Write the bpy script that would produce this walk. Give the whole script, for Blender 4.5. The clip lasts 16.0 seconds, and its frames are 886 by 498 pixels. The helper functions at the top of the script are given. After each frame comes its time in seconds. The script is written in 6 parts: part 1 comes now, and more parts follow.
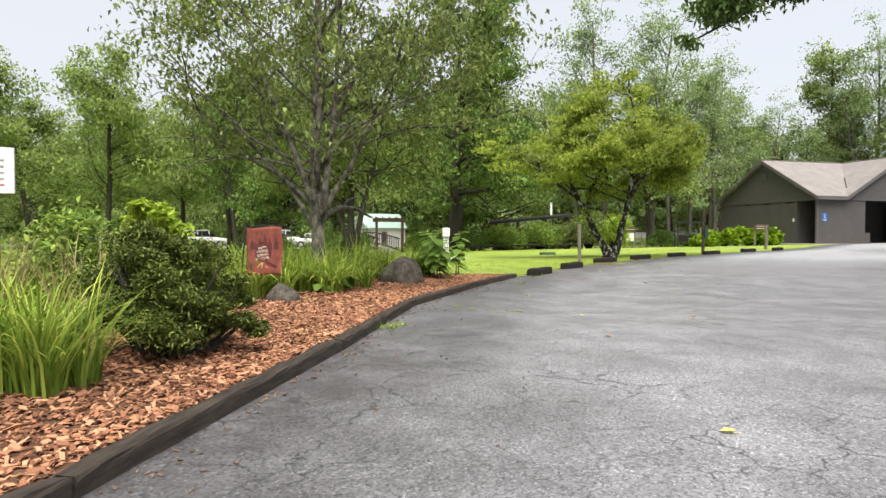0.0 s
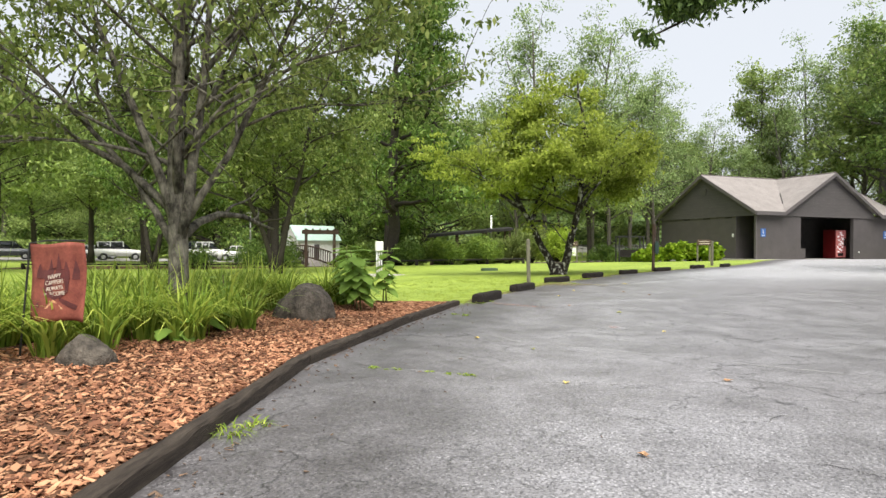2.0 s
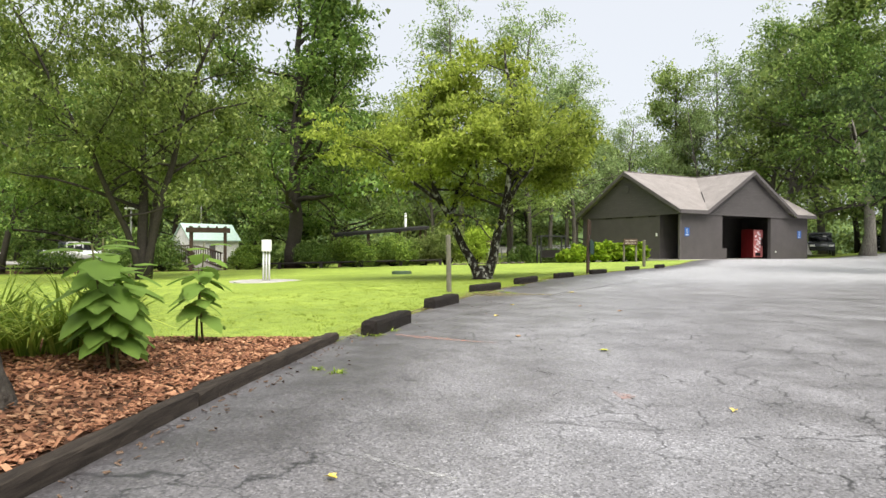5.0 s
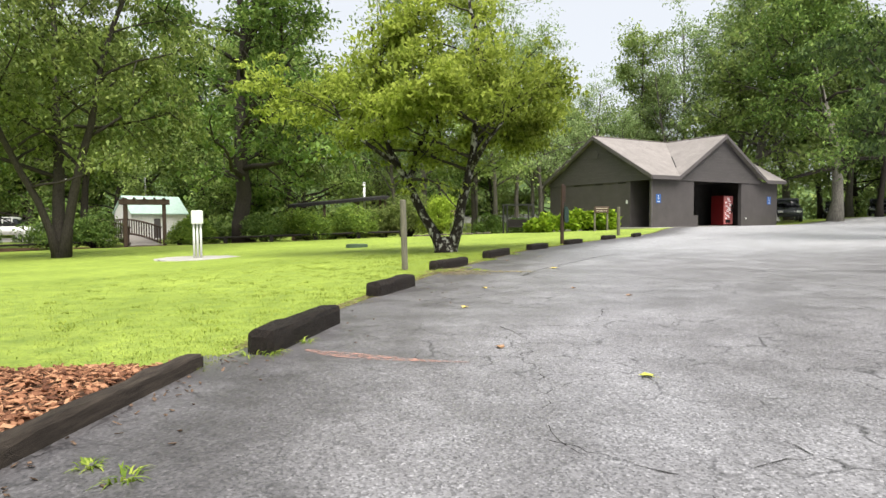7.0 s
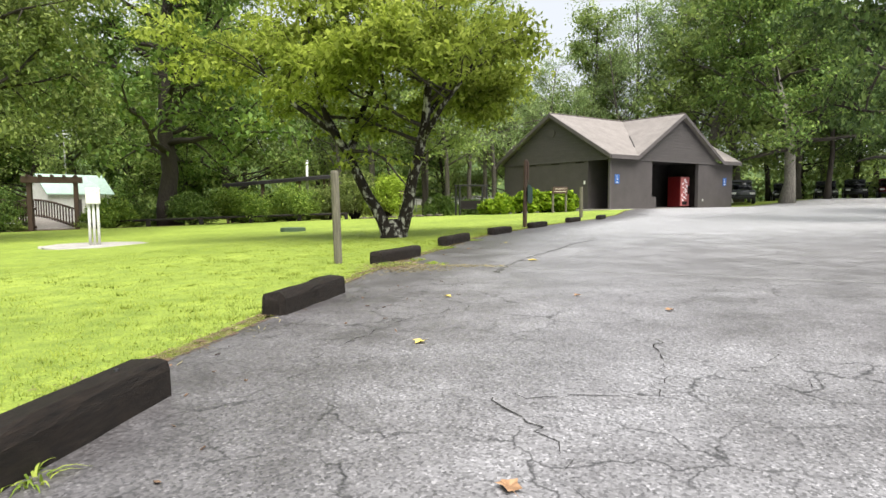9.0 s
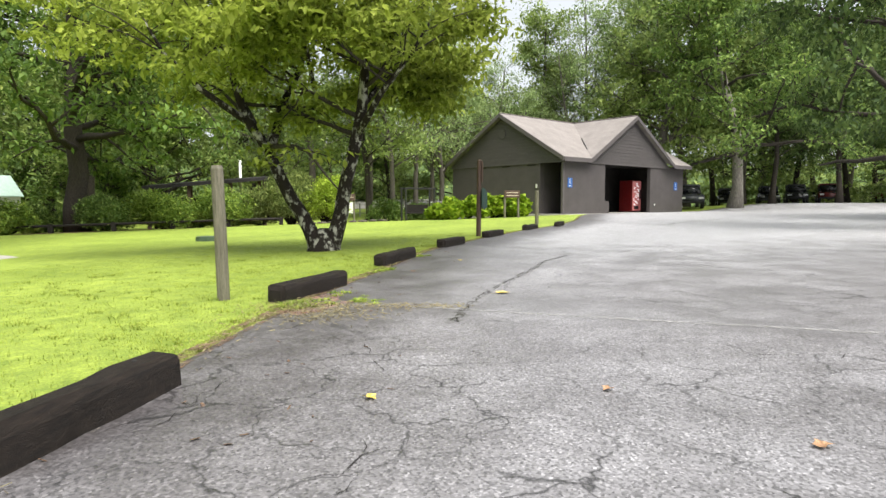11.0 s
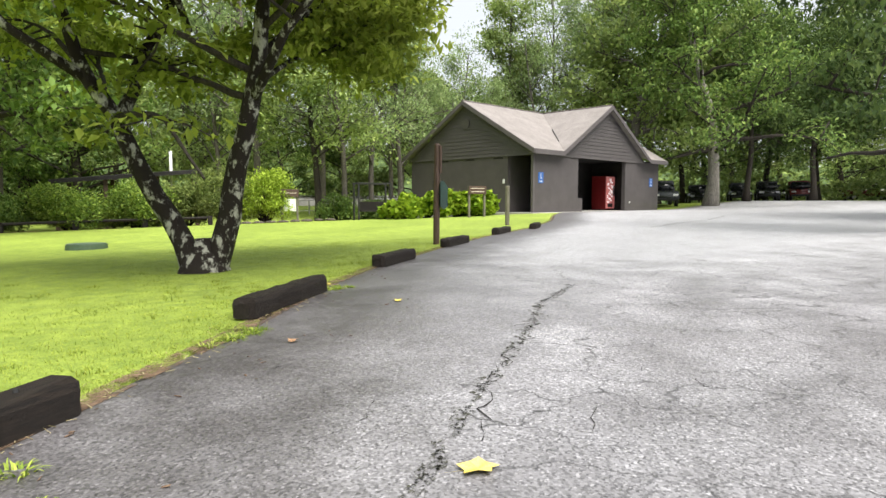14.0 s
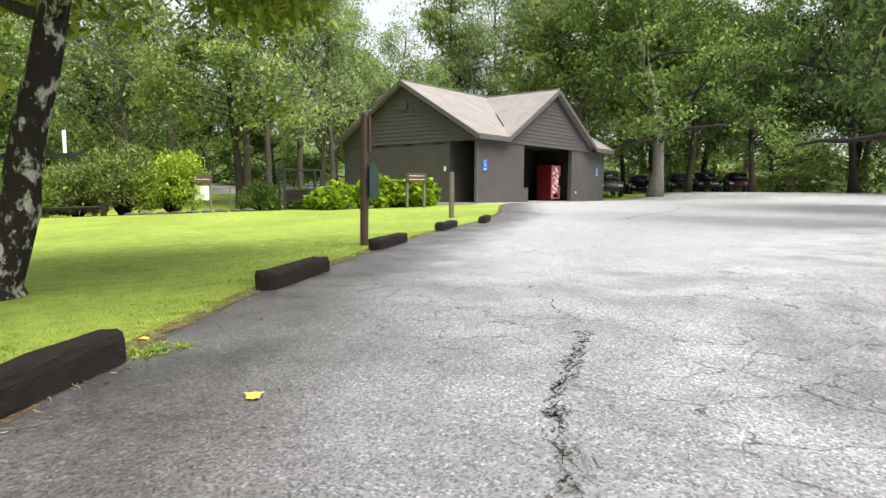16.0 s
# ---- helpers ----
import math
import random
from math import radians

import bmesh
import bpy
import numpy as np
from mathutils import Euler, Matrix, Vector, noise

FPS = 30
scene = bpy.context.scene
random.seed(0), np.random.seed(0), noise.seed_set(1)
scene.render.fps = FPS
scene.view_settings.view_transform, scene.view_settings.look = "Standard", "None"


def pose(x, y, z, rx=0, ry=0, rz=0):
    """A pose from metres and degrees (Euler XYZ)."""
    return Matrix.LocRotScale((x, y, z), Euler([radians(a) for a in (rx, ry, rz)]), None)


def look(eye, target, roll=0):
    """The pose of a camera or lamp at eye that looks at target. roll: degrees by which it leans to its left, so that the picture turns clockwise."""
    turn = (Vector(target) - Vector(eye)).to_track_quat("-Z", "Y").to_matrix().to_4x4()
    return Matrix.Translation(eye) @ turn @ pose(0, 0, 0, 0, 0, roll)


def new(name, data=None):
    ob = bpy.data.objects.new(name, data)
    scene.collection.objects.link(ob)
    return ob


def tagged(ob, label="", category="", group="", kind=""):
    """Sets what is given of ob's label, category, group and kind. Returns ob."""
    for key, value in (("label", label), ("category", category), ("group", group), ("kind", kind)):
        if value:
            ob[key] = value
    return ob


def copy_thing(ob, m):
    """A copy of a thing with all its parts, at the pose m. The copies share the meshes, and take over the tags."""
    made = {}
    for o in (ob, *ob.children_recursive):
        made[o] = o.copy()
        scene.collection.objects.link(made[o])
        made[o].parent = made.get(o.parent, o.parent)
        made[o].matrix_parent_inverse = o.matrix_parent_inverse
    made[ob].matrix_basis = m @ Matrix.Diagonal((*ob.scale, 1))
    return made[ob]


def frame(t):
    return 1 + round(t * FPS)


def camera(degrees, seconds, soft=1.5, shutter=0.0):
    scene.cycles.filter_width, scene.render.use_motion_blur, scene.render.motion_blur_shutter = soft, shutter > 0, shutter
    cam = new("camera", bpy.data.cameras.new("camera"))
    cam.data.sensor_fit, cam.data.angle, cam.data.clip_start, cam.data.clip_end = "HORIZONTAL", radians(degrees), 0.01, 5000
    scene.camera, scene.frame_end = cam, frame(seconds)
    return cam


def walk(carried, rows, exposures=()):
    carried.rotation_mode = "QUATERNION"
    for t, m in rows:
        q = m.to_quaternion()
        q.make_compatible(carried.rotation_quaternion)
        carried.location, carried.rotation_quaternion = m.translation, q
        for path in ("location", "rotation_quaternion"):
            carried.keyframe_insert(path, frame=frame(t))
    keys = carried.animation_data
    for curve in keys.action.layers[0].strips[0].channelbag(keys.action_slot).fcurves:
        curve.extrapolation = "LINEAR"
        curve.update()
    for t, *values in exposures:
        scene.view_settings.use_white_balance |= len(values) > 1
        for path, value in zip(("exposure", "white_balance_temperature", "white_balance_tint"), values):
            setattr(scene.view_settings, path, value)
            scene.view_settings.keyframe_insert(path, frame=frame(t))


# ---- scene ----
cam = camera(71.5, 16.0)

PATH = [
    (0, (1.989, -0.512, 0.935), (1.574, 1.444, 0.885), 0.1),
    (0.5, (1.903, 0.071, 0.979), (1.555, 2.04, 0.941), 0.3),
    (1, (1.786, 0.758, 1.012), (1.492, 2.736, 0.988), 0.3),
    (1.5, (1.732, 1.432, 1.004), (1.485, 3.416, 0.987), 0.4),
    (2, (1.664, 2.17, 1.005), (1.446, 4.158, 0.997), 0.4),
    (2.5, (1.599, 2.849, 1.018), (1.421, 4.841, 1.015), 0.4),
    (3, (1.546, 3.612, 1.011), (1.421, 5.608, 1.019), 0.5),
    (3.5, (1.523, 4.319, 1.006), (1.452, 6.318, 1.025), 0.5),
    (4, (1.557, 5.034, 0.994), (1.532, 7.034, 1.017), 0.4),
    (6.5, (1.881, 8.327, 0.886), (2.026, 10.321, 0.807), -0.1),
    (7, (1.934, 8.931, 0.88), (2.104, 10.921, 0.784), -0.4),
    (7.5, (2.02, 9.658, 0.843), (2.217, 11.645, 0.732), -0.3),
    (8, (2.056, 10.241, 0.784), (2.285, 12.224, 0.652), -0.3),
    (8.5, (2.124, 10.894, 0.774), (2.397, 12.87, 0.63), -0.3),
    (9, (2.216, 11.466, 0.819), (2.546, 13.433, 0.664), -0.3),
    (9.5, (2.345, 11.939, 0.879), (2.733, 13.894, 0.721), -0.2),
    (10, (2.462, 12.531, 0.868), (2.904, 14.475, 0.715), -0.1),
    (12.5, (3.336, 15.865, 0.891), (3.877, 17.785, 0.755), 0.0),
    (13, (3.549, 16.487, 0.858), (4.119, 18.399, 0.725), 0.2),
    (13.5, (3.783, 17.11, 0.869), (4.377, 19.014, 0.73), 0.1),
    (14, (4.075, 17.615, 0.908), (4.687, 19.513, 0.751), -0.0),
    (14.5, (4.303, 18.165, 0.883), (4.94, 20.052, 0.703), -0.0),
    (15, (4.557, 18.83, 0.901), (5.23, 20.704, 0.708), -0.2),
    (15.5, (4.826, 19.592, 0.888), (5.556, 21.444, 0.69), -0.1),
    (16, (5.085, 20.329, 0.881), (5.883, 22.153, 0.691), 0.4),
]
walk(cam, [(t, look(eye, target, roll)) for t, eye, target, roll in PATH], [(0.0, 0.86), (6.0, 0.9), (11.0, 0.98), (16.0, 1.05)])


# ---- light ----
world = bpy.data.worlds.new("overcast_sky")
scene.world = world
world.use_nodes = True
wn = world.node_tree.nodes
wl = world.node_tree.links
sky = wn.new("ShaderNodeTexSky")
sky.sky_type = "NISHITA"
sky.sun_disc = False
sky.sun_elevation = radians(58)
sky.sun_rotation = radians(200)
sky.air_density, sky.dust_density, sky.ozone_density = 1.0, 4.0, 1.0
cloud = wn.new("ShaderNodeMixRGB")
cloud.inputs[0].default_value = 0.72
cloud.inputs[2].default_value = (9.4, 9.65, 10.05, 1)
wl.new(sky.outputs[0], cloud.inputs[1])
wn["Background"].inputs[1].default_value = 0.063
wl.new(cloud.outputs[0], wn["Background"].inputs[0])
sun = new("sun", bpy.data.lights.new("sun", "SUN"))
sun.data.energy, sun.data.angle, sun.data.color = 4.2, radians(50), (1.0, 0.96, 0.9)
sun.matrix_world = look((0, 0, 60), (-12, 30, 0))


# ---- ground shape ----
EDGE_Y = (-60, -4, 1.3, 4.1, 7.2, 10.1, 13.0, 14.4, 15.2, 18.5, 20.4, 22.0, 24.3, 25.7, 28.5, 31.3, 34.4, 38.2, 42, 45.2, 46.6, 53.9, 62, 80, 130, 400)
EDGE_X = (0.45, 0.42, 0.3, 0.2, 0.0, 0.35, 0.86, 1.05, 1.4, 2.45, 3.2, 3.95, 4.9, 5.6, 7.4, 9.45, 12.2, 14.9, 17.0, 18.9, 19.9, 32.0, 46, 82, 160, 420)


def edge_x(y):
    """Where the asphalt begins at y."""
    return float(np.interp(y, EDGE_Y, EDGE_X))


def ease(v, a, b):
    k = min(1.0, max(0.0, (v - a) / (b - a)))
    return k * k * (3 - 2 * k)


def ground_z(x, y):
    d = max(0.0, edge_x(y) - x) * 0.84
    z = -0.031 * min(d, 32) * ease(y, 11, 17)
    z += 0.28 * ease(y, 26, 48)
    z += 0.62 * ease(0.55 * x + 0.83 * y, 61, 78) * ease(x, 26, 36)
    return z


# ---- materials ----
def material(name, rough=0.8, spec=0.5):
    m = bpy.data.materials.new(name)
    m.use_nodes = True
    b = m.node_tree.nodes["Principled BSDF"]
    b.inputs["Roughness"].default_value = rough
    b.inputs["Specular IOR Level"].default_value = spec
    return m, m.node_tree.nodes, m.node_tree.links, b


def noise_node(n, l, scale, detail=4.0, rough=0.6, stretch=None):
    c = n.new("ShaderNodeTexCoord")
    t = n.new("ShaderNodeTexNoise")
    t.inputs["Scale"].default_value, t.inputs["Detail"].default_value, t.inputs["Roughness"].default_value = scale, detail, rough
    if stretch:
        mp = n.new("ShaderNodeMapping")
        mp.inputs["Scale"].default_value = stretch
        l.new(c.outputs["Object"], mp.inputs["Vector"])
        l.new(mp.outputs[0], t.inputs["Vector"])
    else:
        l.new(c.outputs["Object"], t.inputs["Vector"])
    return t.outputs["Fac"]


def ramp(n, l, fac, *stops):
    r = n.new("ShaderNodeValToRGB")
    e = r.color_ramp.elements
    while len(e) < len(stops):
        e.new(0.5)
    for k, (p, c) in enumerate(stops):
        e[k].position, e[k].color = p, (*c, 1)
    l.new(fac, r.inputs[0])
    return r.outputs[0]


def mix(n, l, fac, a, b, how="MIX"):
    m = n.new("ShaderNodeMixRGB")
    m.blend_type = how
    for k, v in ((0, fac), (1, a), (2, b)):
        if isinstance(v, (int, float)):
            m.inputs[k].default_value = v
        elif isinstance(v, tuple):
            m.inputs[k].default_value = (*v, 1)
        else:
            l.new(v, m.inputs[k])
    return m.outputs[0]


def bump(n, l, b, height, strength, distance):
    k = n.new("ShaderNodeBump")
    k.inputs["Strength"].default_value, k.inputs["Distance"].default_value = strength, distance
    l.new(height, k.inputs["Height"])
    l.new(k.outputs[0], b.inputs["Normal"])


def surface(name, dark, light, scale=6.0, rough=0.8, spec=0.4, grain=60.0, depth=0.004, stretch=None, spread=0.35):
    """A worn surface: broad stains between two colours, fine grain and relief."""
    m, n, l, b = material(name, rough, spec)
    big = noise_node(n, l, scale, 5, 0.65, stretch)
    fine = noise_node(n, l, grain, 4, 0.7, stretch)
    base = ramp(n, l, big, (0.5 - spread * 0.6, dark), (0.5 + spread * 0.6, light))
    grainy = ramp(n, l, fine, (0.25, (0.62, 0.62, 0.62)), (0.75, (1.25, 1.25, 1.25)))
    l.new(mix(n, l, 1.0, base, grainy, "MULTIPLY"), b.inputs["Base Color"])
    rr = ramp(n, l, fine, (0.2, (rough * 0.8,) * 3), (0.8, (min(1, rough * 1.15),) * 3))
    l.new(rr, b.inputs["Roughness"])
    bump(n, l, b, fine, 0.6, depth)
    return m


def leafy(name, dark, light, tip, through_amount=0.35, rough=0.65):
    """Leaves: each island of its own tone, lit through."""
    m, n, l, b = material(name, rough, 0.18)
    g = n.new("ShaderNodeNewGeometry")
    tone = ramp(n, l, g.outputs["Random Per Island"], (0.0, dark), (0.55, light), (1.0, tip))
    patch = ramp(n, l, noise_node(n, l, 0.9, 3), (0.3, (0.72, 0.74, 0.72)), (0.7, (1.18, 1.15, 1.1)))
    colour = mix(n, l, 1.0, tone, patch, "MULTIPLY")
    l.new(colour, b.inputs["Base Color"])
    t = n.new("ShaderNodeBsdfTranslucent")
    l.new(colour, t.inputs["Color"])
    s = n.new("ShaderNodeMixShader")
    s.inputs[0].default_value = through_amount
    l.new(b.outputs[0], s.inputs[1])
    l.new(t.outputs[0], s.inputs[2])
    l.new(s.outputs[0], n["Material Output"].inputs[0])
    return m


def asphalt():
    m, n, l, b = material("asphalt", 0.5, 0.8)
    big = noise_node(n, l, 0.16, 4, 0.55)
    mid = noise_node(n, l, 1.3, 6, 0.7)
    stones = noise_node(n, l, 60, 3, 0.6)
    c = n.new("ShaderNodeTexCoord")
    v = n.new("ShaderNodeTexVoronoi")
    v.inputs["Scale"].default_value = 100
    l.new(c.outputs["Object"], v.inputs["Vector"])
    wear = n.new("ShaderNodeAttribute")
    wear.attribute_name = "wear"
    worn = n.new("ShaderNodeMath")
    worn.operation = "ADD"
    l.new(wear.outputs["Fac"], worn.inputs[0])
    tone = n.new("ShaderNodeMath")
    tone.operation = "MULTIPLY_ADD"
    l.new(mid, tone.inputs[0])
    tone.inputs[1].default_value, tone.inputs[2].default_value = 0.52, 0.0
    l.new(tone.outputs[0], worn.inputs[1])
    base = ramp(n, l, big, (0.3, (0.212, 0.213, 0.22)), (0.7, (0.262, 0.262, 0.27)))
    # Damp edge and wear, together with painted sky sheen and tree shade.
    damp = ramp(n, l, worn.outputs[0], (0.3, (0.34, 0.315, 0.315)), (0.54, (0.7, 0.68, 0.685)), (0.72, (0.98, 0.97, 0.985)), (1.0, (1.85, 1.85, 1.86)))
    stain = ramp(n, l, mid, (0.3, (0.82, 0.81, 0.81)), (0.7, (1.1, 1.1, 1.1)))
    speck = ramp(n, l, v.outputs["Color"], (0.0, (0.22, 0.22, 0.22)), (0.45, (0.82, 0.82, 0.82)), (0.78, (1.12, 1.12, 1.12)), (1.0, (2.0, 2.0, 2.0)))
    col = mix(n, l, 1.0, mix(n, l, 1.0, base, stain, "MULTIPLY"), speck, "MULTIPLY")
    warp = n.new("ShaderNodeTexNoise")
    warp.inputs["Scale"].default_value, warp.inputs["Detail"].default_value = 5.0, 4.0
    l.new(c.outputs["Object"], warp.inputs["Vector"])
    bend = n.new("ShaderNodeVectorMath")
    bend.operation = "MULTIPLY_ADD"
    bend.inputs[1].default_value = (0.35, 0.35, 0.0)
    l.new(warp.outputs["Color"], bend.inputs[0])
    l.new(c.outputs["Object"], bend.inputs[2])
    web = n.new("ShaderNodeTexVoronoi")
    web.feature = "DISTANCE_TO_EDGE"
    web.inputs["Scale"].default_value = 1.9
    l.new(bend.outputs[0], web.inputs["Vector"])
    line = ramp(n, l, web.outputs["Distance"], (0.0, (0.14, 0.135, 0.135)), (0.018, (1.0, 1.0, 1.0)))
    where = ramp(n, l, noise_node(n, l, 0.33, 5, 0.75), (0.44, (0.0,) * 3), (0.55, (1.0,) * 3))
    cracks = mix(n, l, where, (1.0, 1.0, 1.0), line)
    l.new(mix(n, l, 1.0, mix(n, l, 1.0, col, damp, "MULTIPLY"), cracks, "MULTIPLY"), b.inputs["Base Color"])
    l.new(ramp(n, l, mid, (0.3, (0.4,) * 3), (0.75, (0.64,) * 3)), b.inputs["Roughness"])
    b.inputs["Coat Weight"].default_value = 0.2
    b.inputs["Coat Roughness"].default_value = 0.4
    bump(n, l, b, stones, 0.6, 0.006)
    return m


def lawn():
    m, n, l, b = material("lawn", 0.7, 0.3)
    big = noise_node(n, l, 0.35, 5, 0.6)
    mid = noise_node(n, l, 4.0, 5, 0.7)
    fine = noise_node(n, l, 55, 3, 0.7)
    base = ramp(n, l, big, (0.3, (0.215, 0.285, 0.046)), (0.7, (0.325, 0.405, 0.075)))
    tuft = ramp(n, l, mid, (0.3, (0.6, 0.68, 0.6)), (0.7, (1.2, 1.17, 1.1)))
    blade = ramp(n, l, fine, (0.3, (0.6, 0.64, 0.6)), (0.7, (1.3, 1.28, 1.2)))
    l.new(mix(n, l, 1.0, mix(n, l, 1.0, base, tuft, "MULTIPLY"), blade, "MULTIPLY"), b.inputs["Base Color"])
    bump(n, l, b, fine, 0.8, 0.03)
    return m


M_ASPHALT = asphalt()
M_LAWN = lawn()
M_MULCH = surface("mulch_soil", (0.05, 0.03, 0.02), (0.16, 0.08, 0.045), 9, 0.95, 0.2, 40, 0.02)
M_TIMBER = surface("tarred_timber", (0.006, 0.0055, 0.005), (0.034, 0.029, 0.025), 5, 0.75, 0.22, 70, 0.014, (1, 9, 9), 0.45)
M_STOP = surface("tarred_stop_timber", (0.004, 0.003, 0.0024), (0.027, 0.019, 0.014), 9, 0.7, 0.25, 60, 0.05, (1, 7, 7), 0.3)
M_OLDWOOD = surface("weathered_timber", (0.012, 0.0095, 0.008), (0.085, 0.068, 0.054), 4, 0.9, 0.2, 60, 0.015, (1, 9, 9), 0.45)
M_POST = surface("weathered_post", (0.09, 0.085, 0.06), (0.2, 0.185, 0.14), 5, 0.85, 0.3, 50, 0.005, (8, 8, 1))
M_BROWNPOST = surface("brown_stained_post", (0.045, 0.028, 0.02), (0.1, 0.06, 0.042), 5, 0.6, 0.4, 50, 0.004, (8, 8, 1))
M_ROCK = surface("boulder_stone", (0.018, 0.015, 0.012), (0.16, 0.138, 0.112), 9, 0.85, 0.3, 26, 0.07)
M_PAINT = surface("brown_grey_paint", (0.064, 0.057, 0.057), (0.083, 0.074, 0.074), 1.5, 0.7, 0.35, 40, 0.003)
M_SIDING = surface("brown_grey_siding", (0.066, 0.06, 0.06), (0.088, 0.079, 0.079), 1.5, 0.6, 0.35, 40, 0.003, (1, 1, 6))
M_TRIM = surface("grey_trim_paint", (0.085, 0.076, 0.077), (0.11, 0.098, 0.099), 2, 0.6, 0.35, 40, 0.002)
M_SHINGLE = surface("asphalt_shingle", (0.19, 0.172, 0.162), (0.26, 0.238, 0.226), 1.2, 0.85, 0.3, 45, 0.006)
# Near black: paints in the alcoves' shade; also used on black roof, vents and panels.
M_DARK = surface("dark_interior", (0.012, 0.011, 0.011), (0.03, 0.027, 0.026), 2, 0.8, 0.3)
M_CONCRETE = surface("concrete", (0.3, 0.29, 0.27), (0.46, 0.44, 0.41), 2, 0.8, 0.3, 50, 0.004)
M_WHITE = surface("white_enamel", (0.62, 0.62, 0.6), (0.8, 0.8, 0.78), 3, 0.4, 0.5, 30, 0.001)
M_BARK = surface("grey_bark", (0.05, 0.043, 0.035), (0.2, 0.18, 0.155), 7, 0.9, 0.2, 30, 0.03, (5, 5, 1))
M_DARKBARK = surface("dark_bark", (0.022, 0.019, 0.016), (0.075, 0.064, 0.052), 7, 0.9, 0.2, 30, 0.03, (5, 5, 1))
M_LEAF_DOG = leafy("dogwood_leaf", (0.15, 0.205, 0.034), (0.295, 0.365, 0.058), (0.45, 0.52, 0.115), 0.6)
M_LEAF_OAK = leafy("oak_leaf", (0.068, 0.122, 0.031), (0.143, 0.235, 0.054), (0.254, 0.342, 0.085), 0.3)
M_LEAF_MAPLE = leafy("maple_leaf", (0.085, 0.122, 0.033), (0.185, 0.244, 0.07), (0.3, 0.35, 0.105), 0.35)
M_LEAF_WOOD = leafy("woodland_leaf", (0.135, 0.2, 0.06), (0.25, 0.335, 0.098), (0.36, 0.44, 0.14), 0.4)
# Dark green for right-hand trees, with the overhanging limb's backlit shade painted in.
M_LEAF_SHADE = leafy("shaded_tree_leaf", (0.034, 0.062, 0.02), (0.082, 0.137, 0.036), (0.15, 0.21, 0.058), 0.22)
# Distance haze painted into the leaf colour of trees behind the building.
M_LEAF_HAZY = leafy("hazy_pale_leaf", (0.169, 0.254, 0.101), (0.270, 0.371, 0.151), (0.405, 0.489, 0.220), 0.4)
M_LEAF_SHRUB = leafy("shrub_leaf", (0.085, 0.15, 0.032), (0.2, 0.31, 0.054), (0.36, 0.46, 0.083), 0.32)
M_LEAF_BRIGHT = leafy("bright_shrub_leaf", (0.103, 0.196, 0.014), (0.230, 0.345, 0.023), (0.368, 0.483, 0.046), 0.35)
M_BLADE = leafy("grass_blade", (0.124, 0.202, 0.031), (0.265, 0.373, 0.054), (0.513, 0.590, 0.124), 0.4)
M_LEAF_YEW = leafy("yew_needle", (0.03, 0.048, 0.012), (0.088, 0.126, 0.028), (0.26, 0.3, 0.062), 0.2)
M_LEAF_YELLOW = leafy("yellow_green_leaf", (0.17, 0.26, 0.025), (0.31, 0.43, 0.045), (0.44, 0.55, 0.085), 0.35)
M_BROADLEAF = leafy("broad_leaf", (0.129, 0.243, 0.043), (0.200, 0.329, 0.065), (0.343, 0.472, 0.086), 0.4)
M_STRAW = leafy("straw_blade", (0.14, 0.14, 0.05), (0.3, 0.27, 0.12), (0.42, 0.36, 0.18), 0.35)
M_LAWNBLADE = leafy("lawn_blade", (0.2, 0.275, 0.045), (0.3, 0.375, 0.065), (0.4, 0.45, 0.1), 0.5)
M_UNDER = surface("woodland_floor", (0.035, 0.06, 0.02), (0.1, 0.15, 0.05), 0.3, 0.95, 0.1, 2.5, 0.1)
M_STEM = surface("plant_stem", (0.08, 0.09, 0.03), (0.14, 0.13, 0.05), 8, 0.7, 0.3)
M_MAPLEBARK = surface("maple_bark", (0.035, 0.032, 0.026), (0.21, 0.195, 0.155), 6, 0.95, 0.1, 30, 0.03, (2, 2, 1), 0.22)
M_PALEBARK = surface("pale_bark", (0.11, 0.1, 0.085), (0.36, 0.335, 0.29), 3, 0.9, 0.2, 20, 0.03, (5, 5, 1))
M_LICHENBARK = surface("lichen_bark", (0.018, 0.014, 0.011), (0.33, 0.33, 0.28), 8, 0.9, 0.2, 26, 0.02, (1, 1, 0.6), 0.09)
def worn_through(m, scale, lo, hi):
    """Lets the ground show where the coat is worn away."""
    n, l = m.node_tree.nodes, m.node_tree.links
    clear = n.new("ShaderNodeBsdfTransparent")
    s = n.new("ShaderNodeMixShader")
    l.new(ramp(n, l, noise_node(n, l, scale, 6, 0.75), (lo, (0.0,) * 3), (hi, (1.0,) * 3)), s.inputs[0])
    l.new(clear.outputs[0], s.inputs[1])
    l.new(n["Principled BSDF"].outputs[0], s.inputs[2])
    l.new(s.outputs[0], n["Material Output"].inputs[0])


lichen_ramp = M_LICHENBARK.node_tree.nodes["Color Ramp"].color_ramp.elements
lichen_ramp[0].position, lichen_ramp[1].position = 0.53, 0.61
M_DOOR = surface("door_paint", (0.05, 0.046, 0.045), (0.075, 0.07, 0.068), 3, 0.5, 0.4)
M_STEEL = surface("galvanised_steel", (0.3, 0.3, 0.3), (0.48, 0.48, 0.47), 6, 0.45, 0.5, 40, 0.001)
M_RIDGE = surface("ridge_shingle", (0.09, 0.08, 0.072), (0.16, 0.145, 0.13), 3, 0.85, 0.3)
M_SIGNBLUE = surface("sign_blue", (0.02, 0.09, 0.32), (0.03, 0.13, 0.42), 6, 0.4, 0.5, 30, 0.001)
M_RED = surface("red_enamel", (0.11, 0.007, 0.008), (0.17, 0.011, 0.012), 3, 0.35, 0.5, 30, 0.001)
